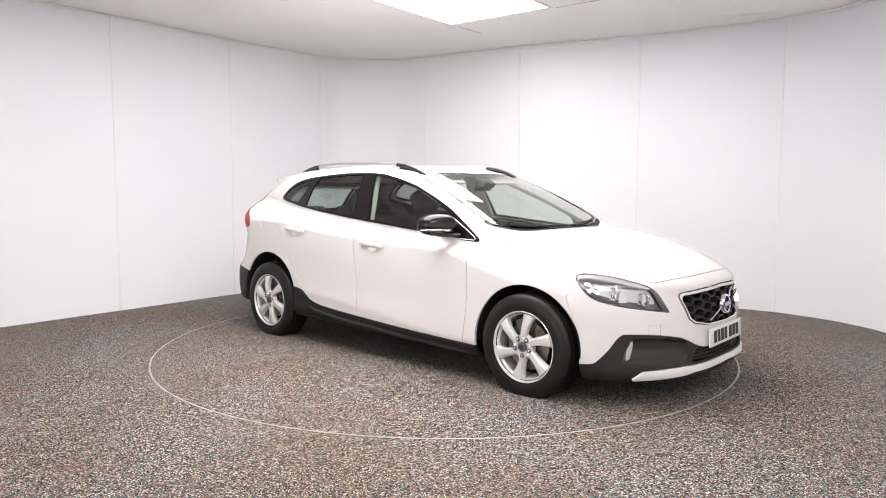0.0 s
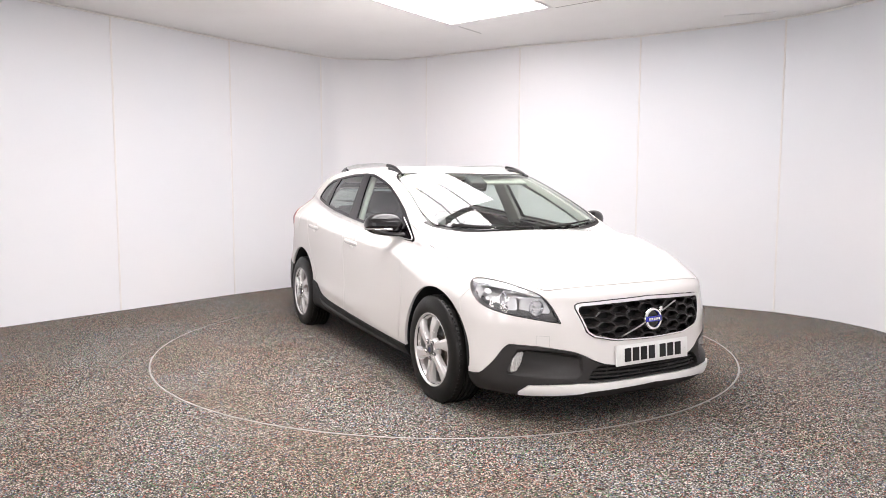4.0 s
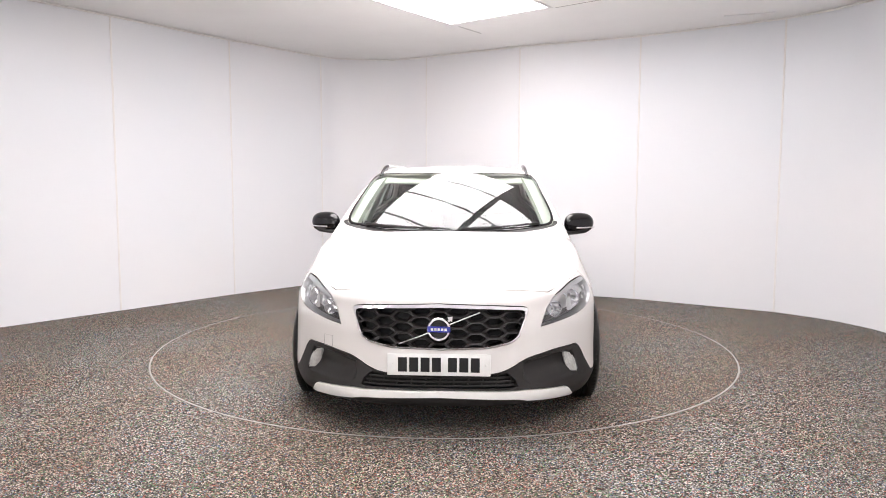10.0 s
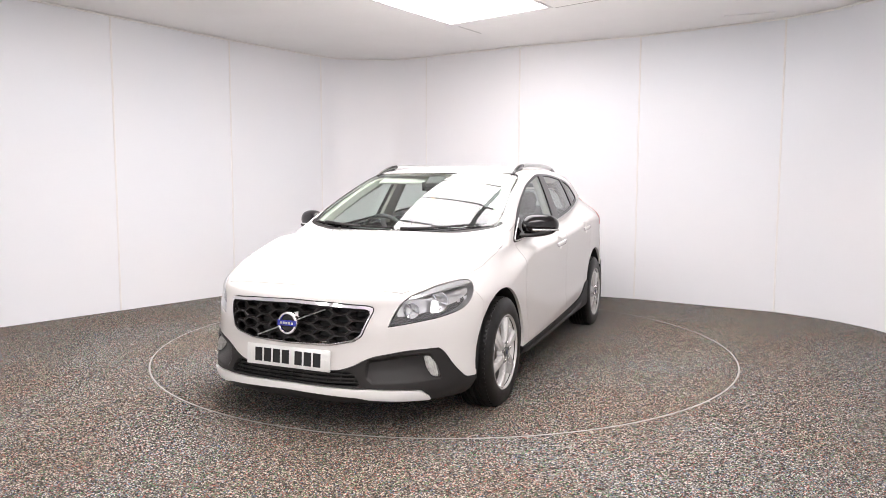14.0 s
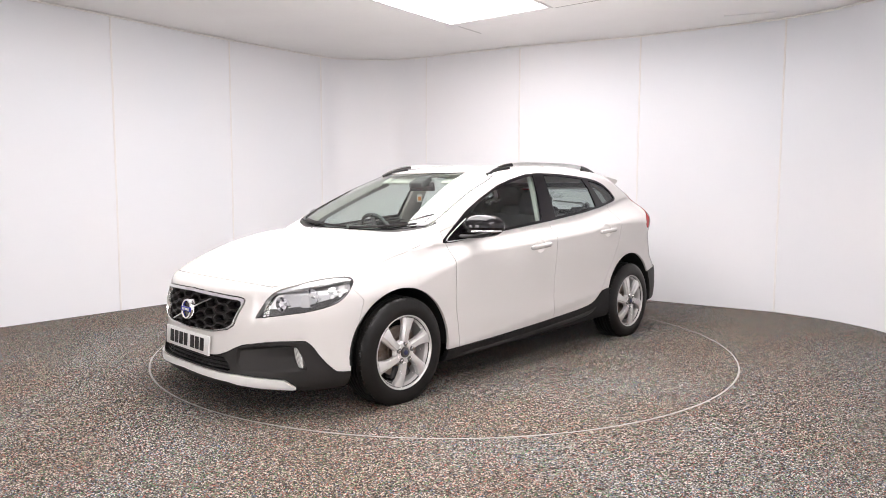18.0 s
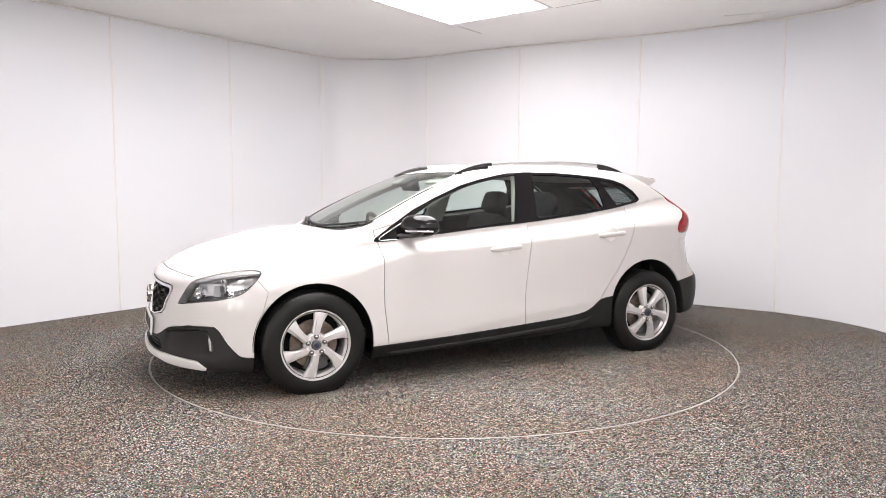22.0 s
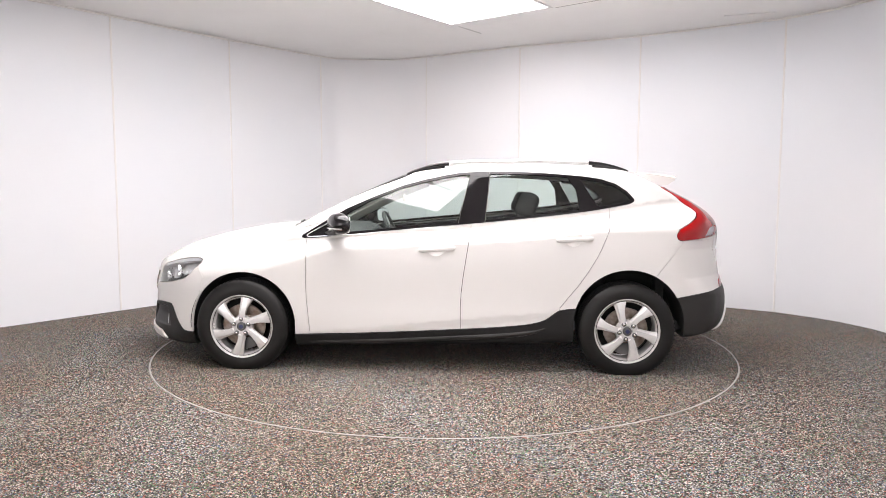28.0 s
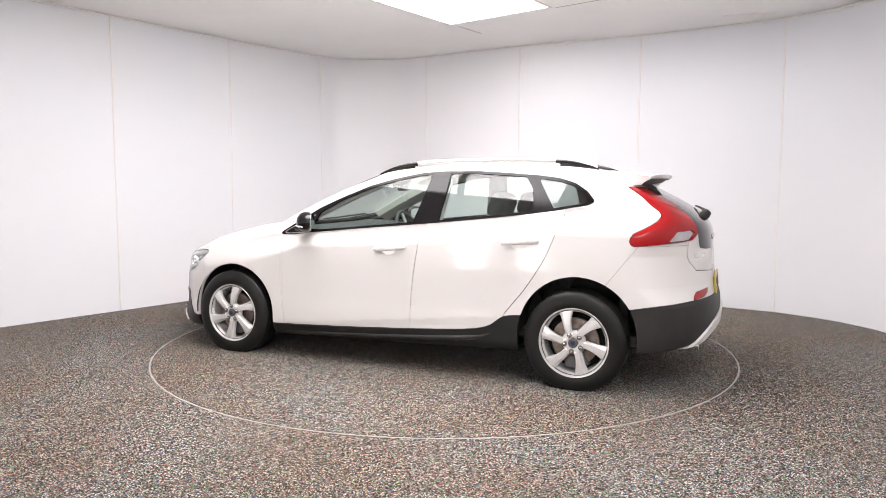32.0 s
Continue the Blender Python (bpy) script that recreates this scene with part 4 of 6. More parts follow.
def wheel_meshes():
    """Tyre, rim, spokes and so on with the axle along z, outside up; z = 0 is the tyre's outer side."""
    got = {}
    LOADED = 0.303
    bm = bmesh.new()
    prof = [(0.204, -0.012), (0.212, 0.000), (0.225, 0.006), (0.245, 0.009), (0.268, 0.008), (0.288, 0.001), (0.302, -0.008), (0.310, -0.018), (0.3135, -0.028)]
    for k in range(5):  # tread ribs
        h = -0.036 - k * 0.029
        prof += [(0.3145, h), (0.3150, h - 0.018), (0.3140, h - 0.0215), (0.3085, h - 0.0225), (0.3085, h - 0.0265), (0.3140, h - 0.0275)]
    prof += [(0.310, -0.184), (0.302, -0.194), (0.288, -0.203), (0.25, -0.206), (0.212, -0.198), (0.204, -0.19)]
    lathe(bm, prof, n=96)
    # shoulder blocks
    for k in range(72):
        a = 2 * math.pi * k / 72
        m = Matrix.Rotation(a, 4, "Z")
        box(bm, (0.300, -0.0045, -0.034), (0.3142, 0.0045, -0.016), m)
    bm.verts.ensure_lookup_table()
    for v in bm.verts:
        r = math.hypot(v.co.x, v.co.y)
        if r > 0.2:
            k = 1 + 0.033 * (r - 0.2) / 0.115
            v.co.x, v.co.y = v.co.x * k, v.co.y * k
    # foot pressed flat by the car's weight, as far as fits the camera's view
    for v in bm.verts:
        if v.co.y > LOADED:
            v.co.y = LOADED + 0.05 * (v.co.y - LOADED)
            if v.co.z > -0.03:
                v.co.z += 0.004
    got["tyre"] = bm
    bm = bmesh.new()
    lathe(bm, [(0.2045, -0.188), (0.196, -0.180), (0.188, -0.150), (0.186, -0.06), (0.190, -0.030), (0.198, -0.022), (0.203, -0.006), (0.2085, 0.0045), (0.2135, 0.0055), (0.2165, 0.002), (0.2165, -0.010)], n=96)
    got["rim"] = bm
    # spokes, swept round a little as they go out
    bm = bmesh.new()
    n = 12
    rows = []
    for i in range(n + 1):
        t = i / n
        r = 0.045 + (0.200 - 0.045) * t
        lead = radians(13) * (1 - t) ** 1.3
        half = 0.0205 + 0.004 * t + 0.020 * t ** 2.6 + 0.006 * (1 - t) ** 4
        lift = 0.006 + 0.006 * math.sin(math.pi * t) - 0.007 * t
        twist = 0.007 * math.sin(math.pi * (0.2 + 0.6 * t))
        cs = []
        for off, dz in ((-1, -0.034), (-1.0, -0.010), (-0.93, -0.003), (-0.80, 0.0), (0.0, 0.001), (0.45, 0.0), (0.62, -0.002 - twist), (0.92, -0.006 - twist), (1, -0.012 - twist), (1, -0.034)):
            a = lead + off * half / r
            cs.append(bm.verts.new((r * math.cos(a), r * math.sin(a), lift + dz)))
        rows.append(cs)
    for a, b in zip(rows, rows[1:]):
        for k in range(len(a) - 1):
            bm.faces.new((a[k], b[k], b[k + 1], a[k + 1]))
    bm.faces.new(rows[-1])
    got["spoke"] = bm
    bm = bmesh.new()
    lathe(bm, [(0.078, -0.028), (0.074, -0.006), (0.066, 0.004), (0.050, 0.007), (0.036, 0.004), (0.033, -0.004), (0.0001, -0.004)], n=48)
    got["hub"] = bm
    bm = bmesh.new()
    lathe(bm, [(0.0300, -0.004), (0.0295, 0.007), (0.026, 0.010), (0.0225, 0.0105), (0.0215, 0.0095), (0.0001, 0.0115)], n=32)
    got["centre_cap"] = bm
    bm = bmesh.new()
    lathe(bm, [(0.0150, 0.0100), (0.0145, 0.0124), (0.0001, 0.0128)], n=24)
    got["cap_emblem"] = bm
    bm = bmesh.new()
    prism(bm, [(0.0095 * math.cos(k * math.pi / 3), 0.0095 * math.sin(k * math.pi / 3)) for k in range(6)], -0.006, 0.009, bevel=0.003)
    got["wheel_nut"] = bm
    bm = bmesh.new()
    lathe(bm, [(0.0165, -0.002), (0.0160, 0.0022), (0.0120, 0.0024), (0.0001, 0.0024)], n=20)
    got["nut_seat"] = bm
    bm = bmesh.new()
    lathe(bm, [(0.150, -0.075), (0.150, -0.062), (0.148, -0.060), (0.085, -0.060), (0.080, -0.050), (0.0001, -0.050)], n=64)
    got["brake_disc"] = bm
    bm = bmesh.new()
    pts = [(0.092 * math.cos(a), 0.092 * math.sin(a)) for a in np.linspace(-0.55, 0.55, 8)] + [(0.168 * math.cos(a), 0.168 * math.sin(a)) for a in np.linspace(0.5, -0.5, 8)]
    prism(bm, pts, -0.100, -0.045, bevel=0.008)
    got["brake_caliper"] = bm
    bm = bmesh.new()
    lathe(bm, [(0.186, -0.12), (0.09, -0.14), (0.0001, -0.14)], n=48)
    got["back_plate"] = bm
    return got


WHEEL_MATS = {"tyre": M_TYRE, "rim": M_ALLOY, "spoke": M_ALLOY, "hub": M_ALLOY, "centre_cap": M_RIMDARK, "cap_emblem": M_HUBBLUE, "wheel_nut": M_CHROME, "nut_seat": M_RIMDARK,
              "brake_disc": M_DISC, "brake_caliper": M_RIMDARK, "back_plate": M_DARK}


def data_of(name, bm, material, smooth):
    ob = part(name, bm, material, None, smooth=smooth)
    me = ob.data
    bpy.data.objects.remove(ob)
    return me


WHEEL_DATA = {k: data_of(k, bm, WHEEL_MATS[k], 35) for k, bm in wheel_meshes().items()}


def child(name, data, parent, m, label=""):
    ob = new(name, data)
    ob.parent = parent
    ob.matrix_basis = m
    if label:
        tagged(ob, label)
    return ob


SIZE = 1.025


def wheel(x, side, turn):
    w = child("wheel", WHEEL_DATA["tyre"], CAR, local(x, 0.900, 0.303, side) @ pose(0, 0, 0, 0, 0, 0 if side > 0 else 180), "black tyre on a six-spoke silver alloy wheel")
    child("rim", WHEEL_DATA["rim"], w, Matrix.Diagonal((SIZE, SIZE, 1, 1)))
    child("hub", WHEEL_DATA["hub"], w, Matrix())
    child("centre_cap", WHEEL_DATA["centre_cap"], w, Matrix(), "grey centre cap")
    child("cap_emblem", WHEEL_DATA["cap_emblem"], w, Matrix(), "small blue-grey emblem")
    turn = turn if side > 0 else turn - 180
    for k in range(6):
        m = Matrix.Diagonal((SIZE, SIZE, 1, 1)) @ pose(0, 0, 0, 0, 0, 60 * k + turn)
        child("spoke", WHEEL_DATA["spoke"], w, m)
    for k in range(5):
        m = pose(0, 0, 0, 0, 0, 72 * k + 35 + turn) @ Matrix.Translation((0.054, 0, 0.0055))
        child("wheel_nut", WHEEL_DATA["wheel_nut"], w, m)
        child("nut_seat", WHEEL_DATA["nut_seat"], w, m)
    child("brake_disc", WHEEL_DATA["brake_disc"], w, Matrix(), "worn brake disc")
    child("brake_caliper", WHEEL_DATA["brake_caliper"], w, pose(0, 0, 0, 0, 0, 95 if side > 0 else -85))
    child("back_plate", WHEEL_DATA["back_plate"], w, Matrix())
    return w


for s in (1, -1):
    wheel(HUB_X, s, 19)
    wheel(-HUB_X, s, 45 if s > 0 else 39)


def wheel_well(x, z, side):
    """A half drum of dark liner behind the arch."""
    bm = bmesh.new()
    rows = []
    n = 28
    for k in range(n + 1):
        a = radians(-4) + radians(188) * k / n
        c, s = math.cos(a), math.sin(a)
        rows.append([bm.verts.new(Vector((x + r * c, side * y, z + r * s)) - AXIS) for r, y in ((ARCH + 0.006, 0.868), (ARCH + 0.012, 0.80), (ARCH + 0.012, 0.56), (0.02, 0.55))])
    for a, b in zip(rows, rows[1:]):
        for i in range(3):
            bm.faces.new((a[i], b[i], b[i + 1], a[i + 1]))
    part("wheel_arch_liner", bm, M_DARK, CAR, "black wheel arch liner", smooth=40)


for s in (1, -1):
    wheel_well(HUB_X - 0.005, 0.310, s)
    wheel_well(-HUB_X, 0.345, s)


# ---- places on the skin ----
def meet(start, way, reach=1.2, n=400):
    """Where a ray from outside first meets the skin, in the car's space, and the normal there."""
    o, d = np.array(start, float), np.array(way, float)
    d /= np.linalg.norm(d)
    ks = np.linspace(0, reach, n)
    f = body_field(*(o + ks[:, None] * d).T)
    i = int(np.argmax(f < 0))
    if not (f < 0).any():
        i = int(np.argmin(f))
    a, b = ks[max(i - 1, 0)], ks[i]
    for _ in range(20):
        m = (a + b) / 2
        if body_field(*[np.array([c]) for c in o + m * d])[0] < 0:
            b = m
        else:
            a = m
    p = o + b * d
    g = gradient(p[None])[0]
    return Vector(p), Vector(g / np.linalg.norm(g))


def nose_at(y, z):
    return meet((2.5, y, z), (-1, 0, 0))


def flank_at(x, z, side=1):
    return meet((x, 1.3 * side, z), (0, -side, 0))


def roof_at(x, y):
    return meet((x, y, 1.9), (0, 0, -1), 1.5)


def facing(p, n, up=(0, 0, 1)):
    """A frame at p with z along n and y as near as may be to up; moved to the car object's space."""
    n = Vector(n).normalized()
    x = Vector(up).cross(n).normalized()
    y = n.cross(x)
    m = Matrix((x, y, n)).transposed().to_4x4()
    m.translation = Vector(p) - AXIS
    return m


# ---- front ----
M_BOWL = mat("lamp reflector", (0.82, 0.82, 0.84), 0.12, 1.0)
M_LAMPDARK = mat("grey lamp bezel", (0.085, 0.083, 0.083), 0.3, 0.4)
M_FOG = mottled(mat("pale ribbed lamp lens", (0.5, 0.5, 0.49), 0.18, 0.3, coat=1.0), (0.50, 0.50, 0.48), (0.70, 0.70, 0.68), 60.0, (0.12, 0.3))
FOG_X = 1.916
M_HEAD = mat("silver lamp reflector", (0.70, 0.69, 0.70), 0.34, 1.0)
M_BROW = mat("satin silver lamp facet", (0.72, 0.72, 0.73), 0.30, 0.75)
M_PLATE = mottled(mat("white number plate", (0.78, 0.78, 0.76), 0.35, coat=0.4), (0.75, 0.75, 0.73), (0.8, 0.8, 0.78), 20.0)
M_PLATE_Y = mat("yellow number plate", (0.75, 0.52, 0.05), 0.35, coat=0.4)
M_INK = mat("black plate ink", (0.006, 0.006, 0.006), 0.5)
M_BLUE = mat("blue enamel", (0.02, 0.03, 0.30), 0.2, coat=1.0)
M_MIRROR = mat("mirror glass", (0.85, 0.86, 0.87), 0.01, 1.0)
M_MESH = mat("dark grille plastic", (0.014, 0.012, 0.012), 0.45, spec=0.4)
M_SEAM = mat("grey joint", (0.35, 0.34, 0.33), 0.6)
M_AMBER = mat("amber bulb", (0.7, 0.25, 0.03), 0.3)


def grille():
    g = panel("grille", P["grille"], M_CHROME, CAR, "chrome-framed black honeycomb grille", joined=True, lift=0.008, depth=0.03)
    back = Patch(P["grille_hole"].p - P["grille_hole"].n * 0.06, P["grille_hole"].t, P["grille_hole"].n)
    panel("grille_back", back, M_DARK, g, joined=True, depth=0)
    bm = bmesh.new()
    half, rise = 0.062, 0.0265
    hexa = [(-1, 0), (-0.5, 1), (0.5, 1), (1, 0), (0.5, -1), (-0.5, -1)]
    for c in range(-5, 6):
        for r in range(-4, 5):
            cy, cz = c * half * 1.5, 0.560 + (2 * r + c % 2) * rise
            if not (0.448 < cz < 0.672 and abs(cy) < 0.36 + (cz - 0.45) * 0.55):
                continue
            loops = []
            for k, depth in ((1.0, 0.020), (0.84, 0.017), (0.76, 0.024), (0.66, 0.050)):
                ring = []
                for u, v in hexa:
                    p, n = nose_at(cy + u * half * k, cz + v * rise * (k if k == 1 else k - 0.06))
                    ring.append(bm.verts.new(p - Vector((depth, 0, 0)) - AXIS))
                loops.append(ring)
            for a, b in zip(loops, loops[1:]):
                for i in range(6):
                    bm.faces.new((a[i], a[(i + 1) % 6], b[(i + 1) % 6], b[i]))
    part("honeycomb", bm, M_MESH, g, "black honeycomb mesh")
    # sash, ring, arrow and blue band of the badge
    bm = bmesh.new()
    ends = [nose_at(y, z)[0] + Vector((0.004, 0, 0)) - AXIS for y, z in ((-0.205, 0.480), (-0.10, 0.520), (0.0, 0.560), (0.10, 0.600), (0.205, 0.640))]
    tube(bm, ends, 0.0048, 6, flat=0.8)
    part("sash_bar", bm, M_SATIN, g, smooth=60)
    p, n = nose_at(0.0, 0.560)
    m = facing(p + Vector((0.012, 0, 0)), (1, 0, 0.10))
    bm = bmesh.new()
    lathe(bm, [(0.043, 0.0), (0.044, 0.010), (0.047, 0.014), (0.056, 0.014), (0.060, 0.009), (0.061, -0.012), (0.043, -0.012)], m, 48, True)
    badge = part("badge_ring", bm, M_CHROME, g, "chrome badge ring", smooth=40)
    bm = bmesh.new()
    lathe(bm, [(0.0435, 0.004), (0.0001, 0.004)], m, 32)
    part("badge_plate", bm, M_GLOSS, badge)
    bm = bmesh.new()
    prism(bm, [(0.040, 0.060), (0.068, 0.066), (0.066, 0.036), (0.058, 0.044), (0.050, 0.036), (0.042, 0.044), (0.050, 0.052)], -0.004, 0.012, m, 0.001)
    part("badge_arrow", bm, M_CHROME, badge)
    bm = bmesh.new()
    box(bm, (-0.058, -0.015, 0.002), (0.058, 0.015, 0.017), m, 0.003)
    part("badge_band", bm, M_BLUE, badge, "blue enamel band")
    for k in range(5):
        bm = bmesh.new()
        box(bm, (-0.040 + k * 0.017, -0.006, 0.0165), (-0.028 + k * 0.017, 0.006, 0.0176), m)
        part("badge_bar", bm, M_CHROME, badge)
    # lower intake
    back = Patch(P["intake"].p - P["intake"].n * 0.05, P["intake"].t, P["intake"].n)
    low = panel("lower_grille", back, M_DARK, CAR, "black lower intake with slats", joined=True, depth=0)
    for z in (0.268, 0.288, 0.308, 0.328):
        bm = bmesh.new()
        tube(bm, [nose_at(y, z)[0] - Vector((0.022, 0, 0)) - AXIS for y in np.linspace(-0.39, 0.39, 17)], 0.0055, 6)
        part("slat", bm, M_BLACK, low, smooth=60)
    for y in np.linspace(-0.36, 0.36, 11):
        bm = bmesh.new()
        tube(bm, [nose_at(y + 0.004 * k, z)[0] - Vector((0.026, 0, 0)) - AXIS for k, z in enumerate((0.264, 0.288, 0.308, 0.334))], 0.004, 5)
        part("rib", bm, M_BLACK, low, smooth=60)


def number_plate(p, n, material, name_label, parent=CAR):
    m = facing(p, n)
    bm = bmesh.new()
    box(bm, (-0.26, -0.0555, -0.012), (0.26, 0.0555, 0.0), m, 0.004)
    pl = part("number_plate", bm, material, parent, name_label, smooth=40)
    for x0, x1 in ((-0.205, -0.160), (-0.148, -0.103), (-0.091, -0.046), (-0.034, 0.011), (0.046, 0.091), (0.103, 0.148), (0.160, 0.205)):
        bm = bmesh.new()
        box(bm, (x0, -0.036, -0.001), (x1, 0.036, 0.0012), m)
        part("plate_mark", bm, M_INK, pl, "plain black bar")
    for x in (-0.235, 0.235):
        bm = bmesh.new()
        lathe(bm, [(0.006, 0.0), (0.005, 0.002), (0.0001, 0.0025)], m @ Matrix.Translation((x, 0, 0)), 12)
        part("plate_screw", bm, M_PLATE, pl)
    return pl


def headlight(side):
    patch = P["headlight"]
    lens = panel("headlight", patch, M_LENS, CAR, "swept-back headlight with clear lens and silver reflectors", side=side, depth=0)
    # bezel shell: deep behind the lens
    deep = Patch(patch.p - patch.n * 0.045 - np.array([0.02, 0.0, 0.0]), patch.t, patch.n)
    pts, tri, nor = thick(Patch(patch.p - patch.n * 0.0015, patch.t, patch.n), 0.06)
    k = len(patch.t)
    wall = Patch(pts, tri[k:], nor).tidy()
    panel("bezel_wall", wall, M_HEAD, lens, side=side, depth=0)
    bright = outline([(0.84, 0.77), (1.0, 0.77), (1.27, 0.735), (1.40, 0.70), (1.47, 0.64), (1.505, 0.605), (1.40, 0.605), (1.15, 0.628), (0.985, 0.658), (0.885, 0.700), (0.845, 0.73)], front_corner)
    silver, dark = split(deep, bright(patch.p))
    panel("bezel", dark, M_LAMPDARK, lens, "dark grey lamp bezel", side=side, depth=0)
    panel("reflector_plate", silver, M_HEAD, lens, "silver reflector plate", side=side, depth=0)
    for y, z, r in ((0.690, 0.664, 0.056), (0.598, 0.628, 0.040)):
        p, _ = nose_at(y + r * 0.75, z)
        at = Vector((p.x - 0.012, y * side, z))
        m = facing(at, (1, 0.25 * side, 0.05))
        bm = bmesh.new()
        lathe(bm, [(r, 0.0), (r * 1.03, 0.003), (r * 0.97, 0.0035), (r * 0.88, -0.016), (r * 0.66, -0.034), (r * 0.36, -0.046), (0.0001, -0.050)], m, 28)
        part("reflector", bm, M_BOWL, lens, "bright silver reflector bowl", smooth=50)
        bm = bmesh.new()
        lathe(bm, [(r * 0.17, -0.050), (r * 0.17, -0.022), (r * 0.1, -0.014), (0.0001, -0.012)], m, 14)
        part("bulb", bm, M_SATIN, lens, smooth=50)
        for a in (35, 145, 255):
            bm = bmesh.new()
            box(bm, (-0.003, r * 0.35, -0.034), (0.003, r * 0.95, -0.012), m @ pose(0, 0, 0, 0, 0, a))
            part("reflector_fin", bm, M_BOWL, lens)
    # silver brow along the lens's upper edge
    brow = outline([(0.82, 0.77), (1.0, 0.775), (1.15, 0.755), (1.30, 0.73), (1.42, 0.695), (1.377, 0.690), (1.19, 0.719), (1.056, 0.737), (0.94, 0.747), (0.845, 0.750)], front_corner)
    strip, _ = split(patch, brow(patch.p))
    panel("brow", Patch(strip.p - strip.n * 0.005, strip.t, strip.n), M_BROW, lens, "silver brow strip", side=side, depth=0.02)
    # facets between the bowls
    for pts, deep, tilt in (([(1.13, 0.600), (1.15, 0.70), (1.21, 0.69), (1.23, 0.60)], 0.028, (0.2, 0.0, 0.5)), ([(1.007, 0.725), (0.94, 0.738), (0.945, 0.700), (1.00, 0.690)], 0.02, (0.0, 0.1, 0.4)),
                            ([(0.93, 0.735), (0.865, 0.740), (0.872, 0.708), (0.935, 0.700)], 0.018, (0.3, 0.2, 0.1)), ([(0.995, 0.680), (0.945, 0.692), (0.955, 0.650), (0.985, 0.645)], 0.022, (-0.2, 0.2, 0.6)),
                            ([(0.930, 0.692), (0.878, 0.700), (0.895, 0.665), (0.935, 0.652)], 0.020, (0.1, -0.2, 0.2)), ([(1.46, 0.61), (1.40, 0.625), (1.39, 0.612), (1.45, 0.60)], 0.015, (0.0, 0.0, 0.5))):
        cu, cv = sum(a for a, _ in pts) / 4, sum(b for _, b in pts) / 4
        pts = [(cu + (a - cu) * 0.8, cv + (b - cv) * 0.72) for a, b in pts]
        strip, _ = split(patch, outline(pts, front_corner)(patch.p))
        if len(strip.t):
            turned = strip.n + np.array(tilt)
            panel("facet", Patch(strip.p - strip.n * deep, strip.t, turned / np.linalg.norm(turned, axis=1, keepdims=True)), M_BROW, lens, side=side, depth=0)
    return lens


def fog_lamp(side):
    """A pale lens standing at the outer end of the bumper's pocket."""
    shape = [(0.640, 0.384), (0.648, 0.394), (0.700, 0.396), (0.710, 0.386), (0.724, 0.335), (0.735, 0.296), (0.730, 0.282), (0.692, 0.278), (0.676, 0.290), (0.656, 0.335)]
    m = facing(Vector((FOG_X, 0.0, 0.0)), (1, 0, 0))
    shape = [(y * side, z) for y, z in shape]
    mid = (sum(p[0] for p in shape) / 10, sum(p[1] for p in shape) / 10)
    small = [((y - mid[0]) * 0.88 + mid[0], (z - mid[1]) * 0.90 + mid[1]) for y, z in shape]
    bm = bmesh.new()
    prism(bm, shape, -0.05, 0.0, m, 0.004)
    f = part("fog_lamp", bm, M_LAMPDARK, CAR, "pale front fog lamp in the bumper pocket", smooth=40)
    bm = bmesh.new()
    prism(bm, small, 0.0, 0.005, m, 0.003)
    part("fog_lens", bm, M_FOG, f, "ribbed pale lens", smooth=40)
    for k in range(4):  # ribs of the lens
        t = (k + 0.5) / 4
        low, top = (0.686 + 0.046 * t, 0.288), (0.648 + 0.058 * t, 0.388)
        bm = bmesh.new()
        tube(bm, [m @ Vector((y * side, z, 0.005)) for y, z in (low, top)], 0.0028, 6)
        part("lens_rib", bm, M_FOG, f, smooth=60)


grille()
P_PLATE, _ = nose_at(0.0, 0.39)
number_plate(P_PLATE + Vector((0.014, 0, -0.008)), (1, 0, 0.06), M_PLATE, "white front number plate with plain black bars")
for s in (1, -1):
    headlight(s)
    fog_lamp(s)


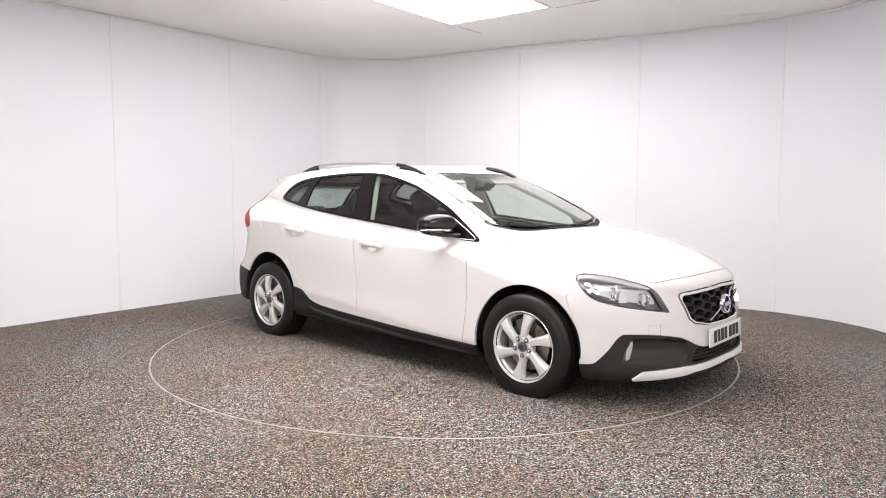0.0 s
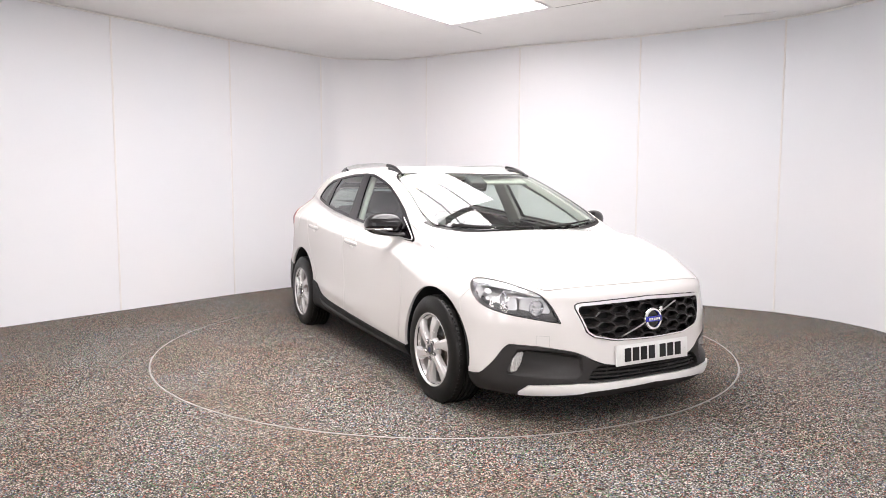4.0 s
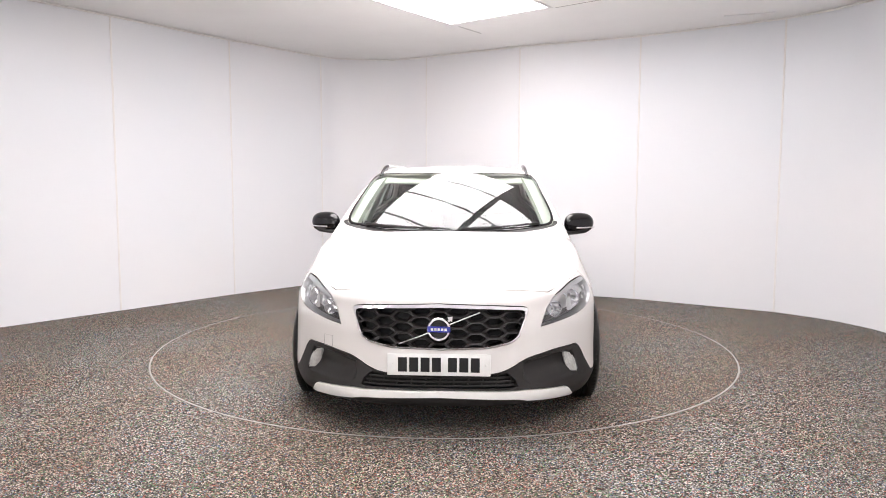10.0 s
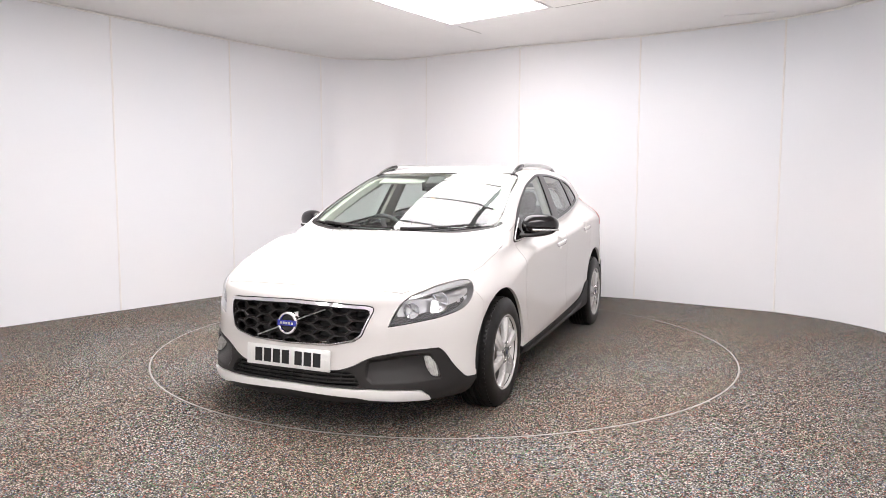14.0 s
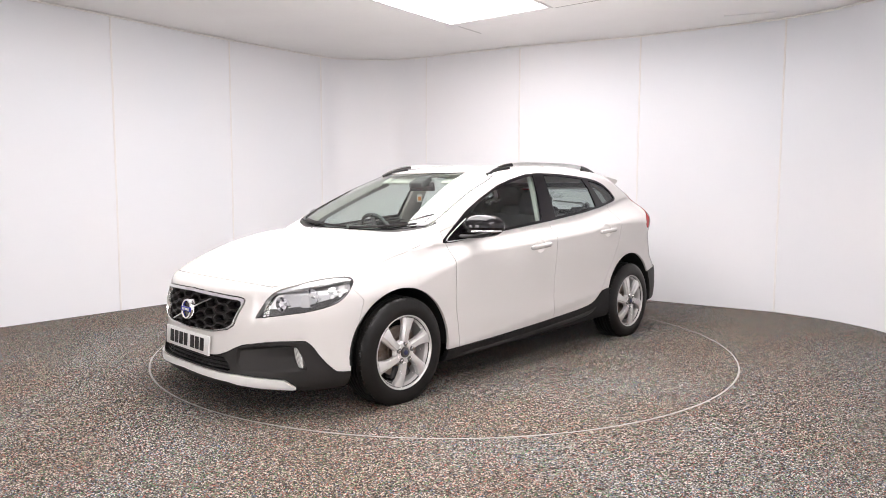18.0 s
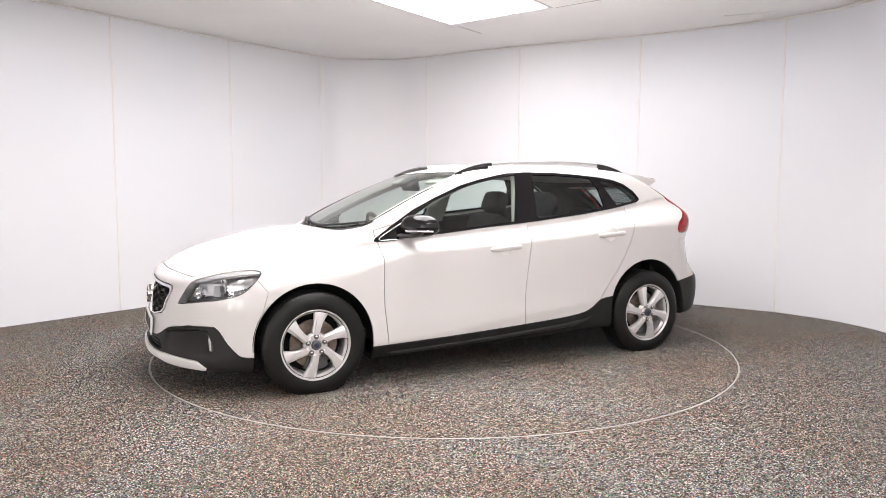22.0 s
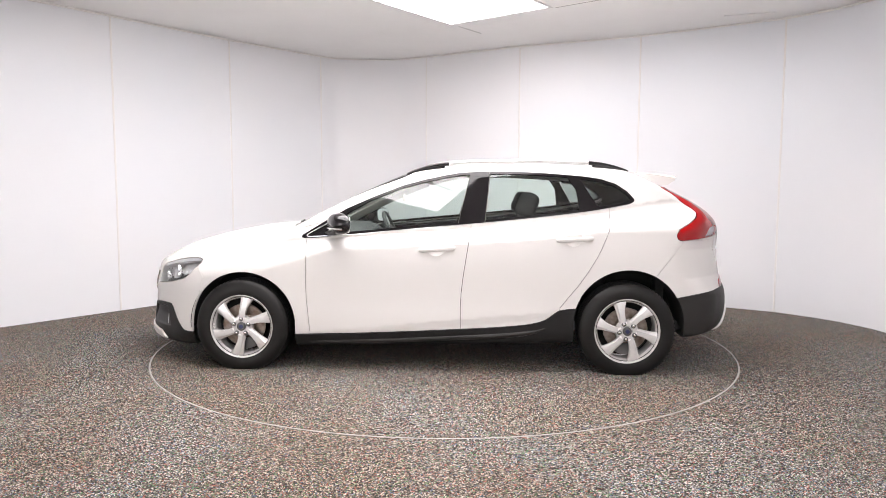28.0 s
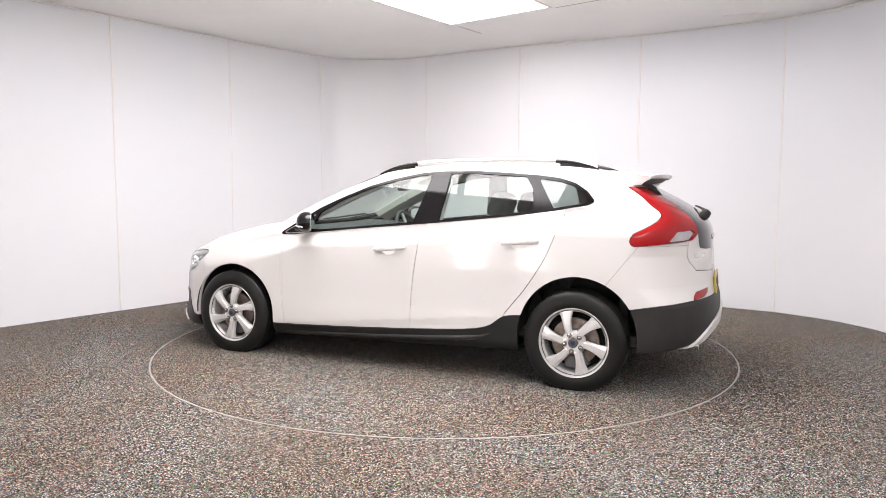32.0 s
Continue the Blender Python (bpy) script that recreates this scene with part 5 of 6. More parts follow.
# ---- sides ----
def mirror(side):
    """A door mirror: gloss black shell, glass, indicator strip and foot."""
    c = Vector((0.640, 0.910, 1.018))
    bm = bmesh.new()
    nu, nv = 28, 18
    rows = []
    for j in range(nv + 1):
        b = -math.pi / 2 + math.pi * j / nv
        row = []
        for i in range(nu):
            a = 2 * math.pi * i / nu
            sg = lambda v, e: math.copysign(abs(v) ** e, v)
            x = 0.072 * sg(math.cos(b), 0.82) * sg(math.cos(a), 0.65)
            y = 0.110 * sg(math.cos(b), 0.64) * sg(math.sin(a), 0.60)
            z = 0.074 * sg(math.sin(b), 0.97)
            y += 0.10 * z * 0.2
            z *= 1 - 1.2 * max(0.0, y) ** 1.1
            x = max(x, -0.050) - 0.46 * (y + 0.02)
            row.append(bm.verts.new(Vector((c.x + x, (c.y + y) * side, c.z + z)) - AXIS))
        rows.append(row)
    for a, b in zip(rows, rows[1:]):
        for i in range(nu):
            bm.faces.new((a[i], a[(i + 1) % nu], b[(i + 1) % nu], b[i]))
    bmesh.ops.remove_doubles(bm, verts=bm.verts, dist=0.0008)
    shell = part("door_mirror", bm, M_GLOSS, CAR, "gloss black door mirror", smooth=45)
    bm = bmesh.new()
    m = Matrix.Translation(Vector((c.x - 0.0575, (c.y - 0.004) * side, c.z - 0.002)) - AXIS) @ pose(0, 0, 0, 0, 0, 24.7 * side) @ pose(0, 0, 0, 90, 0, -90)
    pts = [(0.094 * math.copysign(abs(math.cos(a)) ** 0.6, math.cos(a)), 0.056 * math.copysign(abs(math.sin(a)) ** 0.6, math.sin(a))) for a in np.linspace(0, 2 * math.pi, 28, False)]
    prism(bm, pts, -0.002, 0.004, m)
    part("mirror_glass", bm, M_MIRROR, shell, "silvered mirror glass")
    bm = bmesh.new()
    arc = []
    for k in range(9):
        a = radians(-15 + 95 * k / 8)
        arc.append(Vector((c.x - 0.016 + 0.082 * math.cos(a) - 0.051 * math.sin(a), (c.y + 0.114 * math.sin(a)) * side, c.z - 0.030)) - AXIS)
    tube(bm, arc, 0.0075, 6)
    part("indicator_strip", bm, M_CHROME, shell, "bright indicator strip", smooth=60)
    bm = bmesh.new()
    foot, _ = flank_at(0.70, 0.948, 1)
    tube(bm, [Vector((q.x, q.y * side, q.z)) - AXIS for q in (Vector((0.720, foot.y - 0.02, 0.952)), Vector((0.705, foot.y + 0.03, 0.952)), Vector((0.675, 0.875, 0.956)), Vector((0.655, 0.94, 0.968)), Vector((0.645, 0.99, 0.982)))], [0.034, 0.032, 0.040, 0.050, 0.02], 12, flat=0.42)
    part("mirror_foot", bm, M_BLACK, shell, smooth=60)


def door_handle(x, z, door, side):
    a, _ = flank_at(x + 0.117, z - 0.008)
    b, _ = flank_at(x - 0.131, z + 0.008)
    bm = bmesh.new()
    pts = []
    for k in range(13):
        t = k / 12
        q = a.lerp(b, t)
        out = 0.017 * math.sin(math.pi * min(max(t, 0.04), 0.96)) ** 0.3
        q = q + Vector((0, 1, 0)) * out
        thin = 0.55 if k in (0, 12) else 1.0
        ring = []
        for j in range(14):
            w = 2 * math.pi * j / 14
            u, v = [math.copysign(abs(c) ** 0.85, c) for c in (math.cos(w), math.sin(w))]
            ring.append(bm.verts.new(Vector((q.x, (q.y + 0.010 * thin * u) * side, q.z + 0.004 + 0.0165 * thin * v)) - AXIS))
        pts.append(ring)
    for r0, r1 in zip(pts, pts[1:]):
        for j in range(14):
            bm.faces.new((r0[j], r1[j], r1[(j + 1) % 14], r0[(j + 1) % 14]))
    bm.faces.new(pts[0])
    bm.faces.new(pts[-1][::-1])
    part("door_handle", bm, M_PAINT, door, "white grip handle", smooth=60)


def tow_cover():
    """The square cover of the towing eye in the front bumper."""
    p, n = nose_at(-0.597, 0.457)
    p2 = Vector((p.x, -abs(p.y), p.z))
    m = facing(p2, (n.x, -abs(n.y), n.z))
    bm = bmesh.new()
    for lo, hi in (((-0.034, -0.030), (0.034, -0.0288)), ((-0.034, 0.0288), (0.034, 0.030)), ((-0.0352, -0.030), (-0.034, 0.030)), ((0.034, -0.030), (0.0352, 0.030))):
        box(bm, (*lo, -0.004), (*hi, 0.0012), m)
    part("towing_cover", bm, M_SEAM, CAR, "outline of the square towing eye cover")


tow_cover()


def chrome_line(side):
    """A bright strip along the lower edge of the side windows."""
    bm = bmesh.new()
    rows = [(0.645, 1.062), (0.75, 1.008), (0.835, 0.962), (0.872, 0.938), (0.868, 0.926), (0.82, 0.926), (0.565, 0.940), (0.332, 0.962), (0.12, 0.982), (-0.056, 0.997), (-0.34, 1.022), (-0.789, 1.067), (-1.104, 1.107), (-1.349, 1.150)]
    pts = []
    for x, z in spline(rows, 4):
        p, n = flank_at(x, z)
        p = p + n * 0.003
        pts.append(Vector((p.x, p.y * side, p.z)) - AXIS)
    tube(bm, pts, 0.0032, 6)
    part("waist_strip", bm, M_SATIN, CAR, "satin bright waist strip", smooth=60)


def sill_ledge(side):
    """The rounded step that runs along the lower half of the sill cladding."""
    bm = bmesh.new()
    pts = []
    for x in np.linspace(0.86, -0.78, 24):
        z = float(SILL(x)) - 0.058
        p, _ = flank_at(x, z)
        pts.append(Vector((x, (p.y + 0.004) * side, z)) - AXIS)
    tube(bm, pts, [0.004] + [0.015] * 21 + [0.010, 0.004], 8, flat=1.2)
    part("sill_step", bm, M_BLACK, CAR, "rounded black step along the sill", smooth=60)


def roof_rail(side):
    def place(x, lift):
        y = float(np.interp(x, [-1.4, -1.1, -0.4, 0.2], [0.487, 0.510, 0.545, 0.565]))
        p, _ = roof_at(x, y)
        return Vector((x, y * side, p.z + lift)) - AXIS
    thing = None
    rows = {"rail_bar": (np.linspace(-0.10, -1.10, 15), M_SATIN), "rail_front_foot": (np.linspace(0.20, -0.10, 9), M_GLOSS), "rail_rear_foot": (np.linspace(-1.10, -1.385, 9), M_GLOSS)}
    for name, (xs, material) in rows.items():
        bm = bmesh.new()
        pts, rad = [], []
        for i, x in enumerate(xs):
            t = min(1.0, (0.215 - x) / 0.27, (x + 1.40) / 0.27)
            t = max(t, 0.05)
            lift = 0.031 * math.sin(t * math.pi / 2) - 0.004
            pts.append(place(x, lift))
            rad.append(0.010 + 0.0055 * t)
        tube(bm, pts, rad, 10)
        ob = part(name, bm, material, thing or CAR, "silver roof rail with black feet" if not thing else "gloss black rail foot", smooth=60)
        if not thing:
            thing = ob
            ob.name = "roof_rail"
    for x0, x1 in ((0.17, -0.07), (-1.13, -1.35)):
        bm = bmesh.new()
        top = [place(x0 + (x1 - x0) * i / 5, 0.022 if 0 < i < 5 else 0.012) for i in range(6)]
        low = [place(x0 + (x1 - x0) * i / 5, -0.012) for i in range(6)]
        va = [[bm.verts.new(v + Vector((0, w, 0))) for v in top] for w in (-0.009, 0.009)]
        vb = [[bm.verts.new(v + Vector((0, w, 0))) for v in low] for w in (-0.012, 0.012)]
        for i in range(5):
            bm.faces.new((va[0][i], va[0][i + 1], va[1][i + 1], va[1][i]))
            bm.faces.new((va[0][i], va[0][i + 1], vb[0][i + 1], vb[0][i]))
            bm.faces.new((va[1][i], va[1][i + 1], vb[1][i + 1], vb[1][i]))
        part("rail_web", bm, M_GLOSS, thing)


for s in (1, -1):
    f, r = DOORS[s]
    mirror(s)
    door_handle(-0.028, 0.846, f, s)
    door_handle(-0.958, 0.917, r, s)
    panel("handle_cup", P["front_door_cup"], M_PAINT, f, side=s, depth=0)
    panel("handle_cup", P["rear_door_cup"], M_PAINT, r, side=s, depth=0)
    chrome_line(s)
    sill_ledge(s)
    roof_rail(s)


def fuel_flap():
    piece, _ = split(P["body"], np.hypot(P["body"].p[:, 0] + 1.527, P["body"].p[:, 2] - 0.955) - 0.082)
    piece = Patch(piece.p, piece.t, piece.n)
    keep = piece.p[piece.t].mean(1)[:, 1] > 0.5
    piece = Patch(piece.p, piece.t[keep], piece.n).tidy()
    panel("fuel_flap", piece, M_PAINT, CAR, "round white fuel flap", side=-1, lift=0.0025, depth=0.004)


fuel_flap()


# ---- rear ----
def spoiler():
    """A white blade carried on from the roof over the rear window, black underneath."""
    n = 28
    over, under = [], []
    bm, low = bmesh.new(), bmesh.new()
    for k in range(n + 1):
        y = -0.525 + 1.05 * k / n
        e = abs(y / 0.525)
        x0 = -1.40
        z0 = roof_at(x0, y)[0].z
        tip_x = -1.80 + 0.085 * e ** 2.5
        tip_z = 1.362 - 0.006 * e ** 2 - 0.012 * max(0, e - 0.9) / 0.1
        mid = (x0 + tip_x) / 2
        foot_z = 1.300 - 0.012 * e ** 2
        sec = [(x0, z0 + 0.001), (x0 - 0.08, z0 - 0.004), (mid, 0.5 * (z0 + tip_z) + 0.006), (tip_x + 0.05, tip_z + 0.004), (tip_x + 0.008, tip_z), (tip_x, tip_z - 0.006), (tip_x + 0.004, tip_z - 0.022), (tip_x + 0.02, tip_z - 0.030)]
        over.append([bm.verts.new(Vector((x, y, z)) - AXIS) for x, z in sec])
        base = [(tip_x + 0.02, tip_z - 0.0305), (tip_x + 0.10, tip_z - 0.045), (-1.62, foot_z), (-1.50, foot_z + 0.01)]
        under.append([low.verts.new(Vector((x, y, z)) - AXIS) for x, z in base])
    for rows, mesh in ((over, bm), (under, low)):
        for a, b in zip(rows, rows[1:]):
            for i in range(len(a) - 1):
                mesh.faces.new((a[i], b[i], b[i + 1], a[i + 1]))
    # end cheeks
    for row, y in ((over[0], -0.525), (over[-1], 0.525)):
        ends = [bm.verts.new(Vector((x, y, z)) - AXIS) for x, z in ((-1.66, 1.288), (-1.50, 1.29))]
        bm.faces.new(row + ends)
    sp = part("roof_spoiler", bm, M_PAINT, CAR, "white roof spoiler", smooth=50)
    part("spoiler_underside", low, M_BLACK, sp, "black underside", smooth=50)
    return sp


def roof_aerial():
    """A small white fin on the roof's rear middle."""
    bm = bmesh.new()
    rows = []
    for k in range(8):
        t = k / 7
        x = FIN[0] + 0.085 - 0.17 * t
        h = FIN[1] * math.sin(min(1.0, t * 1.25) * math.pi / 2) ** 1.4 * (1.0 if t < 0.85 else 0.97)
        z = roof_at(x, 0.0)[0].z - 0.004
        w = 0.006 + 0.024 * math.sin(math.pi * (0.12 + 0.76 * t))
        rows.append([bm.verts.new(Vector((x, y, z + dz)) - AXIS) for y, dz in ((-w, 0.0), (-w * 0.55, h * 0.45), (-0.004, h + 0.004), (0.004, h + 0.004), (w * 0.55, h * 0.45), (w, 0.0))])
    for a, b in zip(rows, rows[1:]):
        for i in range(5):
            bm.faces.new((a[i], b[i], b[i + 1], a[i + 1]))
    bm.faces.new(rows[0])
    bm.faces.new(rows[-1][::-1])
    part("roof_aerial", bm, M_PAINT, CAR, "white shark-fin roof aerial", smooth=50)


FIN = (-1.20, 0.062)
roof_aerial()


def rear_fittings():
    p, n = meet((-2.6, 0.0, 1.075), (1, 0, 0))
    bm = bmesh.new()
    m = facing(p - Vector((0, 0, 0)), n)
    lathe(bm, [(0.034, -0.01), (0.034, 0.02), (0.026, 0.04), (0.018, 0.052), (0.0001, 0.054)], m, 20)
    wiper = part("rear_wiper", bm, M_BLACK, CAR, "black rear wiper", smooth=50)
    bm = bmesh.new()
    pts = []
    for k in range(8):
        y = -0.04 - 0.30 * k / 7
        q, nn = meet((-2.6, y, 1.085 + 0.006 * k), (1, 0, 0))
        pts.append(q + nn * (0.035 - 0.003 * k) - AXIS)
    tube(bm, pts, [0.012, 0.011, 0.010, 0.009, 0.008, 0.008, 0.007, 0.006], 8)
    part("wiper_arm", bm, M_BLACK, wiper, smooth=60)
    # badge bars and handle on the tailgate
    q, nn = meet((-2.6, 0.0, 0.945), (1, 0, 0))
    for k in range(5):
        bm = bmesh.new()
        box(bm, (-0.158 + 0.068 * k, -0.015, -0.002), (-0.114 + 0.068 * k, 0.015, 0.005), facing(q + nn * 0.001, nn), 0.003)
        part("tailgate_bar", bm, M_CHROME, CAR, "bright lettering bar", smooth=40)
    for y in (0.42, 0.50):
        q, nn = meet((-2.6, y + 0.03, 0.845), (1, 0, 0))
        bm = bmesh.new()
        box(bm, (-0.024, -0.012, -0.001), (0.024, 0.012, 0.003), facing(q, nn), 0.001)
        part("badge_bar", bm, M_CHROME, CAR, "small bright model badge bar")
    q, nn = meet((-2.6, 0.0, 0.63), (1, 0, 0))
    number_plate(q + nn * 0.010, (-1, 0, 0.10), M_PLATE_Y, "yellow rear number plate with plain black bars")
    for s in (1, -1):
        bm = bmesh.new()
        m = Matrix.Translation(Vector((-1.935, 0.47 * s, 0.262)) - AXIS) @ pose(0, 0, 0, 0, -90, 0)
        lathe(bm, [(0.034, 0.0), (0.036, 0.10), (0.034, 0.105), (0.031, 0.10), (0.029, 0.0)], m, 28)
        part("exhaust_tip", bm, M_CHROME, CAR, "round chrome exhaust tip", smooth=50)


spoiler()
rear_fittings()


def wipers():
    for y0, y1 in ((-0.56, 0.02), (0.08, 0.60)):
        bm = bmesh.new()
        pts = []
        for k in range(10):
            t = k / 9
            y = y0 + (y1 - y0) * t
            edge = np.interp(abs(y), [0.0, 0.2, 0.42, 0.60], [1.075, 1.062, 1.022, 0.958])
            x = edge - 0.018 - 0.012 * math.sin(math.pi * t)
            p, n = roof_at(x, y)
            pts.append(p + n * 0.010 - AXIS)
        tube(bm, pts, 0.0075, 6)
        arm = part("wiper", bm, M_BLACK, CAR, "black windscreen wiper", smooth=60)
        bm = bmesh.new()
        q = [v + Vector((0.020, 0, -0.002)) for v in pts[:6]]
        tube(bm, q, [0.010, 0.010, 0.009, 0.008, 0.007, 0.006], 6)
        part("wiper_arm", bm, M_BLACK, arm, smooth=60)


wipers()


# ---- cabin ----
M_SEAT = mottled(mat("charcoal seat cloth", (0.04, 0.04, 0.042), 0.9), (0.03, 0.03, 0.032), (0.055, 0.055, 0.058), 30.0, None, 0.3, 900)


def soft_box(name, lo, hi, m, material, parent, label="", bevel=0.05):
    bm = bmesh.new()
    box(bm, lo, hi, Matrix.Translation(-AXIS) @ m, bevel, 4)
    return part(name, bm, material, parent, label, smooth=50)


def seat(x, y, label):
    s = soft_box("seat", (-0.26, -0.25, 0.0), (0.27, 0.25, 0.16), Matrix.Translation((x, y, 0.36)) @ pose(0, 0, 0, 0, -6, 0), M_SEAT, CAR, label)
    m = Matrix.Translation((x - 0.24, y, 0.44)) @ pose(0, 0, 0, 0, -22, 0)
    soft_box("backrest", (-0.15, -0.25, 0.0), (0.04, 0.25, 0.66), m, M_SEAT, s, "", 0.07)
    soft_box("headrest", (-0.12, -0.14, 0.68), (0.02, 0.14, 0.87), m, M_SEAT, s, "", 0.055)
    for d in (-0.06, 0.06):
        soft_box("headrest_post", (-0.052, d - 0.006, 0.62), (-0.04, d + 0.006, 0.70), m, M_CHROME, s, "", 0.002)


for yy in (0.36, -0.36):
    seat(-0.10, yy, "charcoal cloth front seat")
bench = soft_box("rear_bench", (-0.25, -0.62, 0.0), (0.25, 0.62, 0.16), Matrix.Translation((-0.80, 0, 0.40)), M_SEAT, CAR, "charcoal cloth rear bench")
mb = Matrix.Translation((-1.04, 0, 0.48)) @ pose(0, 0, 0, 0, -24, 0)
soft_box("backrest", (-0.12, -0.62, 0.0), (0.02, 0.62, 0.60), mb, M_SEAT, bench, "", 0.05)
for yy in (-0.40, 0.0, 0.40):
    soft_box("headrest", (-0.09, yy - 0.13, 0.57), (0.0, yy + 0.13, 0.69), mb, M_SEAT, bench, "", 0.04)


def dashboard():
    bm = bmesh.new()
    rows = []
    n = 16
    for k in range(n + 1):
        y = -0.70 + 1.40 * k / n
        e = abs(y / 0.70) ** 3
        hump = 0.035 * math.exp(-((y + 0.37) / 0.18) ** 2)
        sec = [(1.06 - 0.20 * e, 0.955), (0.86 - 0.1 * e, 0.965 + hump * 0.5), (0.62, 0.945 + hump), (0.55, 0.90 + hump * 0.5), (0.56, 0.78), (0.64, 0.60), (0.80, 0.42)]
        rows.append([bm.verts.new(Vector((x, y, z)) - AXIS) for x, z in sec])
    for a, b in zip(rows, rows[1:]):
        for i in range(len(a) - 1):
            bm.faces.new((a[i], b[i], b[i + 1], a[i + 1]))
    d = part("dashboard", bm, M_CARDS, CAR, "charcoal dashboard", smooth=50)
    soft_box("centre_stack", (0.50, -0.13, 0.45), (0.57, 0.13, 0.88), Matrix(), M_CARDS, d, "", 0.03)
    for yy in (-0.62, -0.12, 0.12, 0.62):
        soft_box("air_vent", (0.535, yy - 0.05, 0.80), (0.556, yy + 0.05, 0.86), Matrix(), M_SATIN, d, "silver-rimmed air vent", 0.008)
    # steering wheel on the car's right
    m = Matrix.Translation(Vector((0.42, -0.37, 0.885)) - AXIS) @ pose(0, 0, 0, 0, -66, 0)
    bm = bmesh.new()
    lathe(bm, [(0.185 + 0.016 * math.cos(a), 0.016 * math.sin(a)) for a in np.linspace(0, 2 * math.pi, 10, False)], m, 40, True)
    w = part("steering_wheel", bm, M_CARDS, CAR, "black leather steering wheel", smooth=60)
    bm = bmesh.new()
    lathe(bm, [(0.075, -0.02), (0.070, 0.012), (0.04, 0.022), (0.0001, 0.025)], m, 24)
    part("wheel_boss", bm, M_CARDS, w, smooth=50)
    for a in (0, 180, 270):
        bm = bmesh.new()
        box(bm, (0.05, -0.02, -0.006), (0.178, 0.02, 0.006), m @ pose(0, 0, 0, 0, 0, a + 90), 0.004)
        part("wheel_spoke", bm, M_SATIN, w, smooth=40)
    bm = bmesh.new()
    tube(bm, [Vector((0.43, -0.37, 0.87)) - AXIS, Vector((0.60, -0.37, 0.80)) - AXIS], 0.045, 12)
    part("steering_column", bm, M_CARDS, w, smooth=50)


dashboard()
# floor tub, rear shelf, mirror, sun visors
tub = soft_box("cabin_floor", (-1.75, -0.72, 0.27), (1.0, 0.72, 0.34), Matrix(), M_CARDS, CAR, "dark carpeted cabin floor", 0.02)
soft_box("bulkhead", (0.86, -0.70, 0.30), (0.92, 0.70, 0.93), Matrix(), M_CARDS, CAR, "", 0.01)
soft_box("parcel_shelf", (-1.78, -0.52, 0.985), (-1.30, 0.52, 1.005), Matrix(), M_CARDS, CAR, "charcoal parcel shelf", 0.005)
soft_box("boot_wall", (-1.62, -0.66, 0.34), (-1.56, 0.66, 0.95), Matrix(), M_CARDS, CAR, "", 0.01)
soft_box("centre_console", (-0.40, -0.09, 0.32), (0.55, 0.09, 0.60), Matrix(), M_CARDS, CAR, "charcoal centre console", 0.03)
rv = soft_box("rear_view_mirror", (-0.012, -0.12, -0.035), (0.012, 0.12, 0.035), Matrix.Translation((0.30, 0, 1.275)) @ pose(0, 0, 0, 0, 12, 8), M_GLOSS, CAR, "black rear-view mirror", 0.012)
soft_box("sensor_housing", (-0.06, -0.07, -0.03), (0.06, 0.07, 0.02), Matrix.Translation((0.315, 0, 1.315)) @ pose(0, 0, 0, 0, 28, 0), M_CARDS, CAR, "black sensor housing behind the windscreen", 0.015)
for yy in (-0.34, 0.34):
    soft_box("sun_visor", (-0.09, -0.20, -0.010), (0.09, 0.20, 0.010), Matrix.Translation((0.16, yy, 1.335)) @ pose(0, 0, 0, 0, 24, 0), M_LINER, CAR, "pale sun visor", 0.008)
tag = soft_box("hanging_tag", (-0.0012, -0.021, -0.030), (0.0012, 0.021, 0.030), Matrix.Translation((0.285, -0.04, 1.185)) @ pose(0, 0, 0, 0, 0, 35), M_PLATE, CAR, "small cream paper tag hanging from the mirror", 0.0004)
soft_box("tag_print", (-0.0018, -0.012, -0.018), (0.0018, 0.012, 0.012), Matrix.Translation((0.285, -0.04, 1.185)) @ pose(0, 0, 0, 0, 0, 35), M_AMBER, tag, "plain printed block", 0.0002)
soft_box("tag_string", (-0.0008, -0.0008, 0.028), (0.0008, 0.0008, 0.075), Matrix.Translation((0.285, -0.04, 1.185)), M_PLATE, tag, "", 0.0002)
# headlining under the roof
lining = Patch(P["body"].p - P["body"].n * 0.03, P["body"].t, P["body"].n)
cent = lining.p[lining.t].mean(1)
keep = (cent[:, 2] > 1.30) & (cent[:, 0] > -1.5)
panel("headlining", Patch(lining.p, lining.t[keep], lining.n).tidy(), M_LINER, CAR, "pale headlining", joined=True, depth=0)


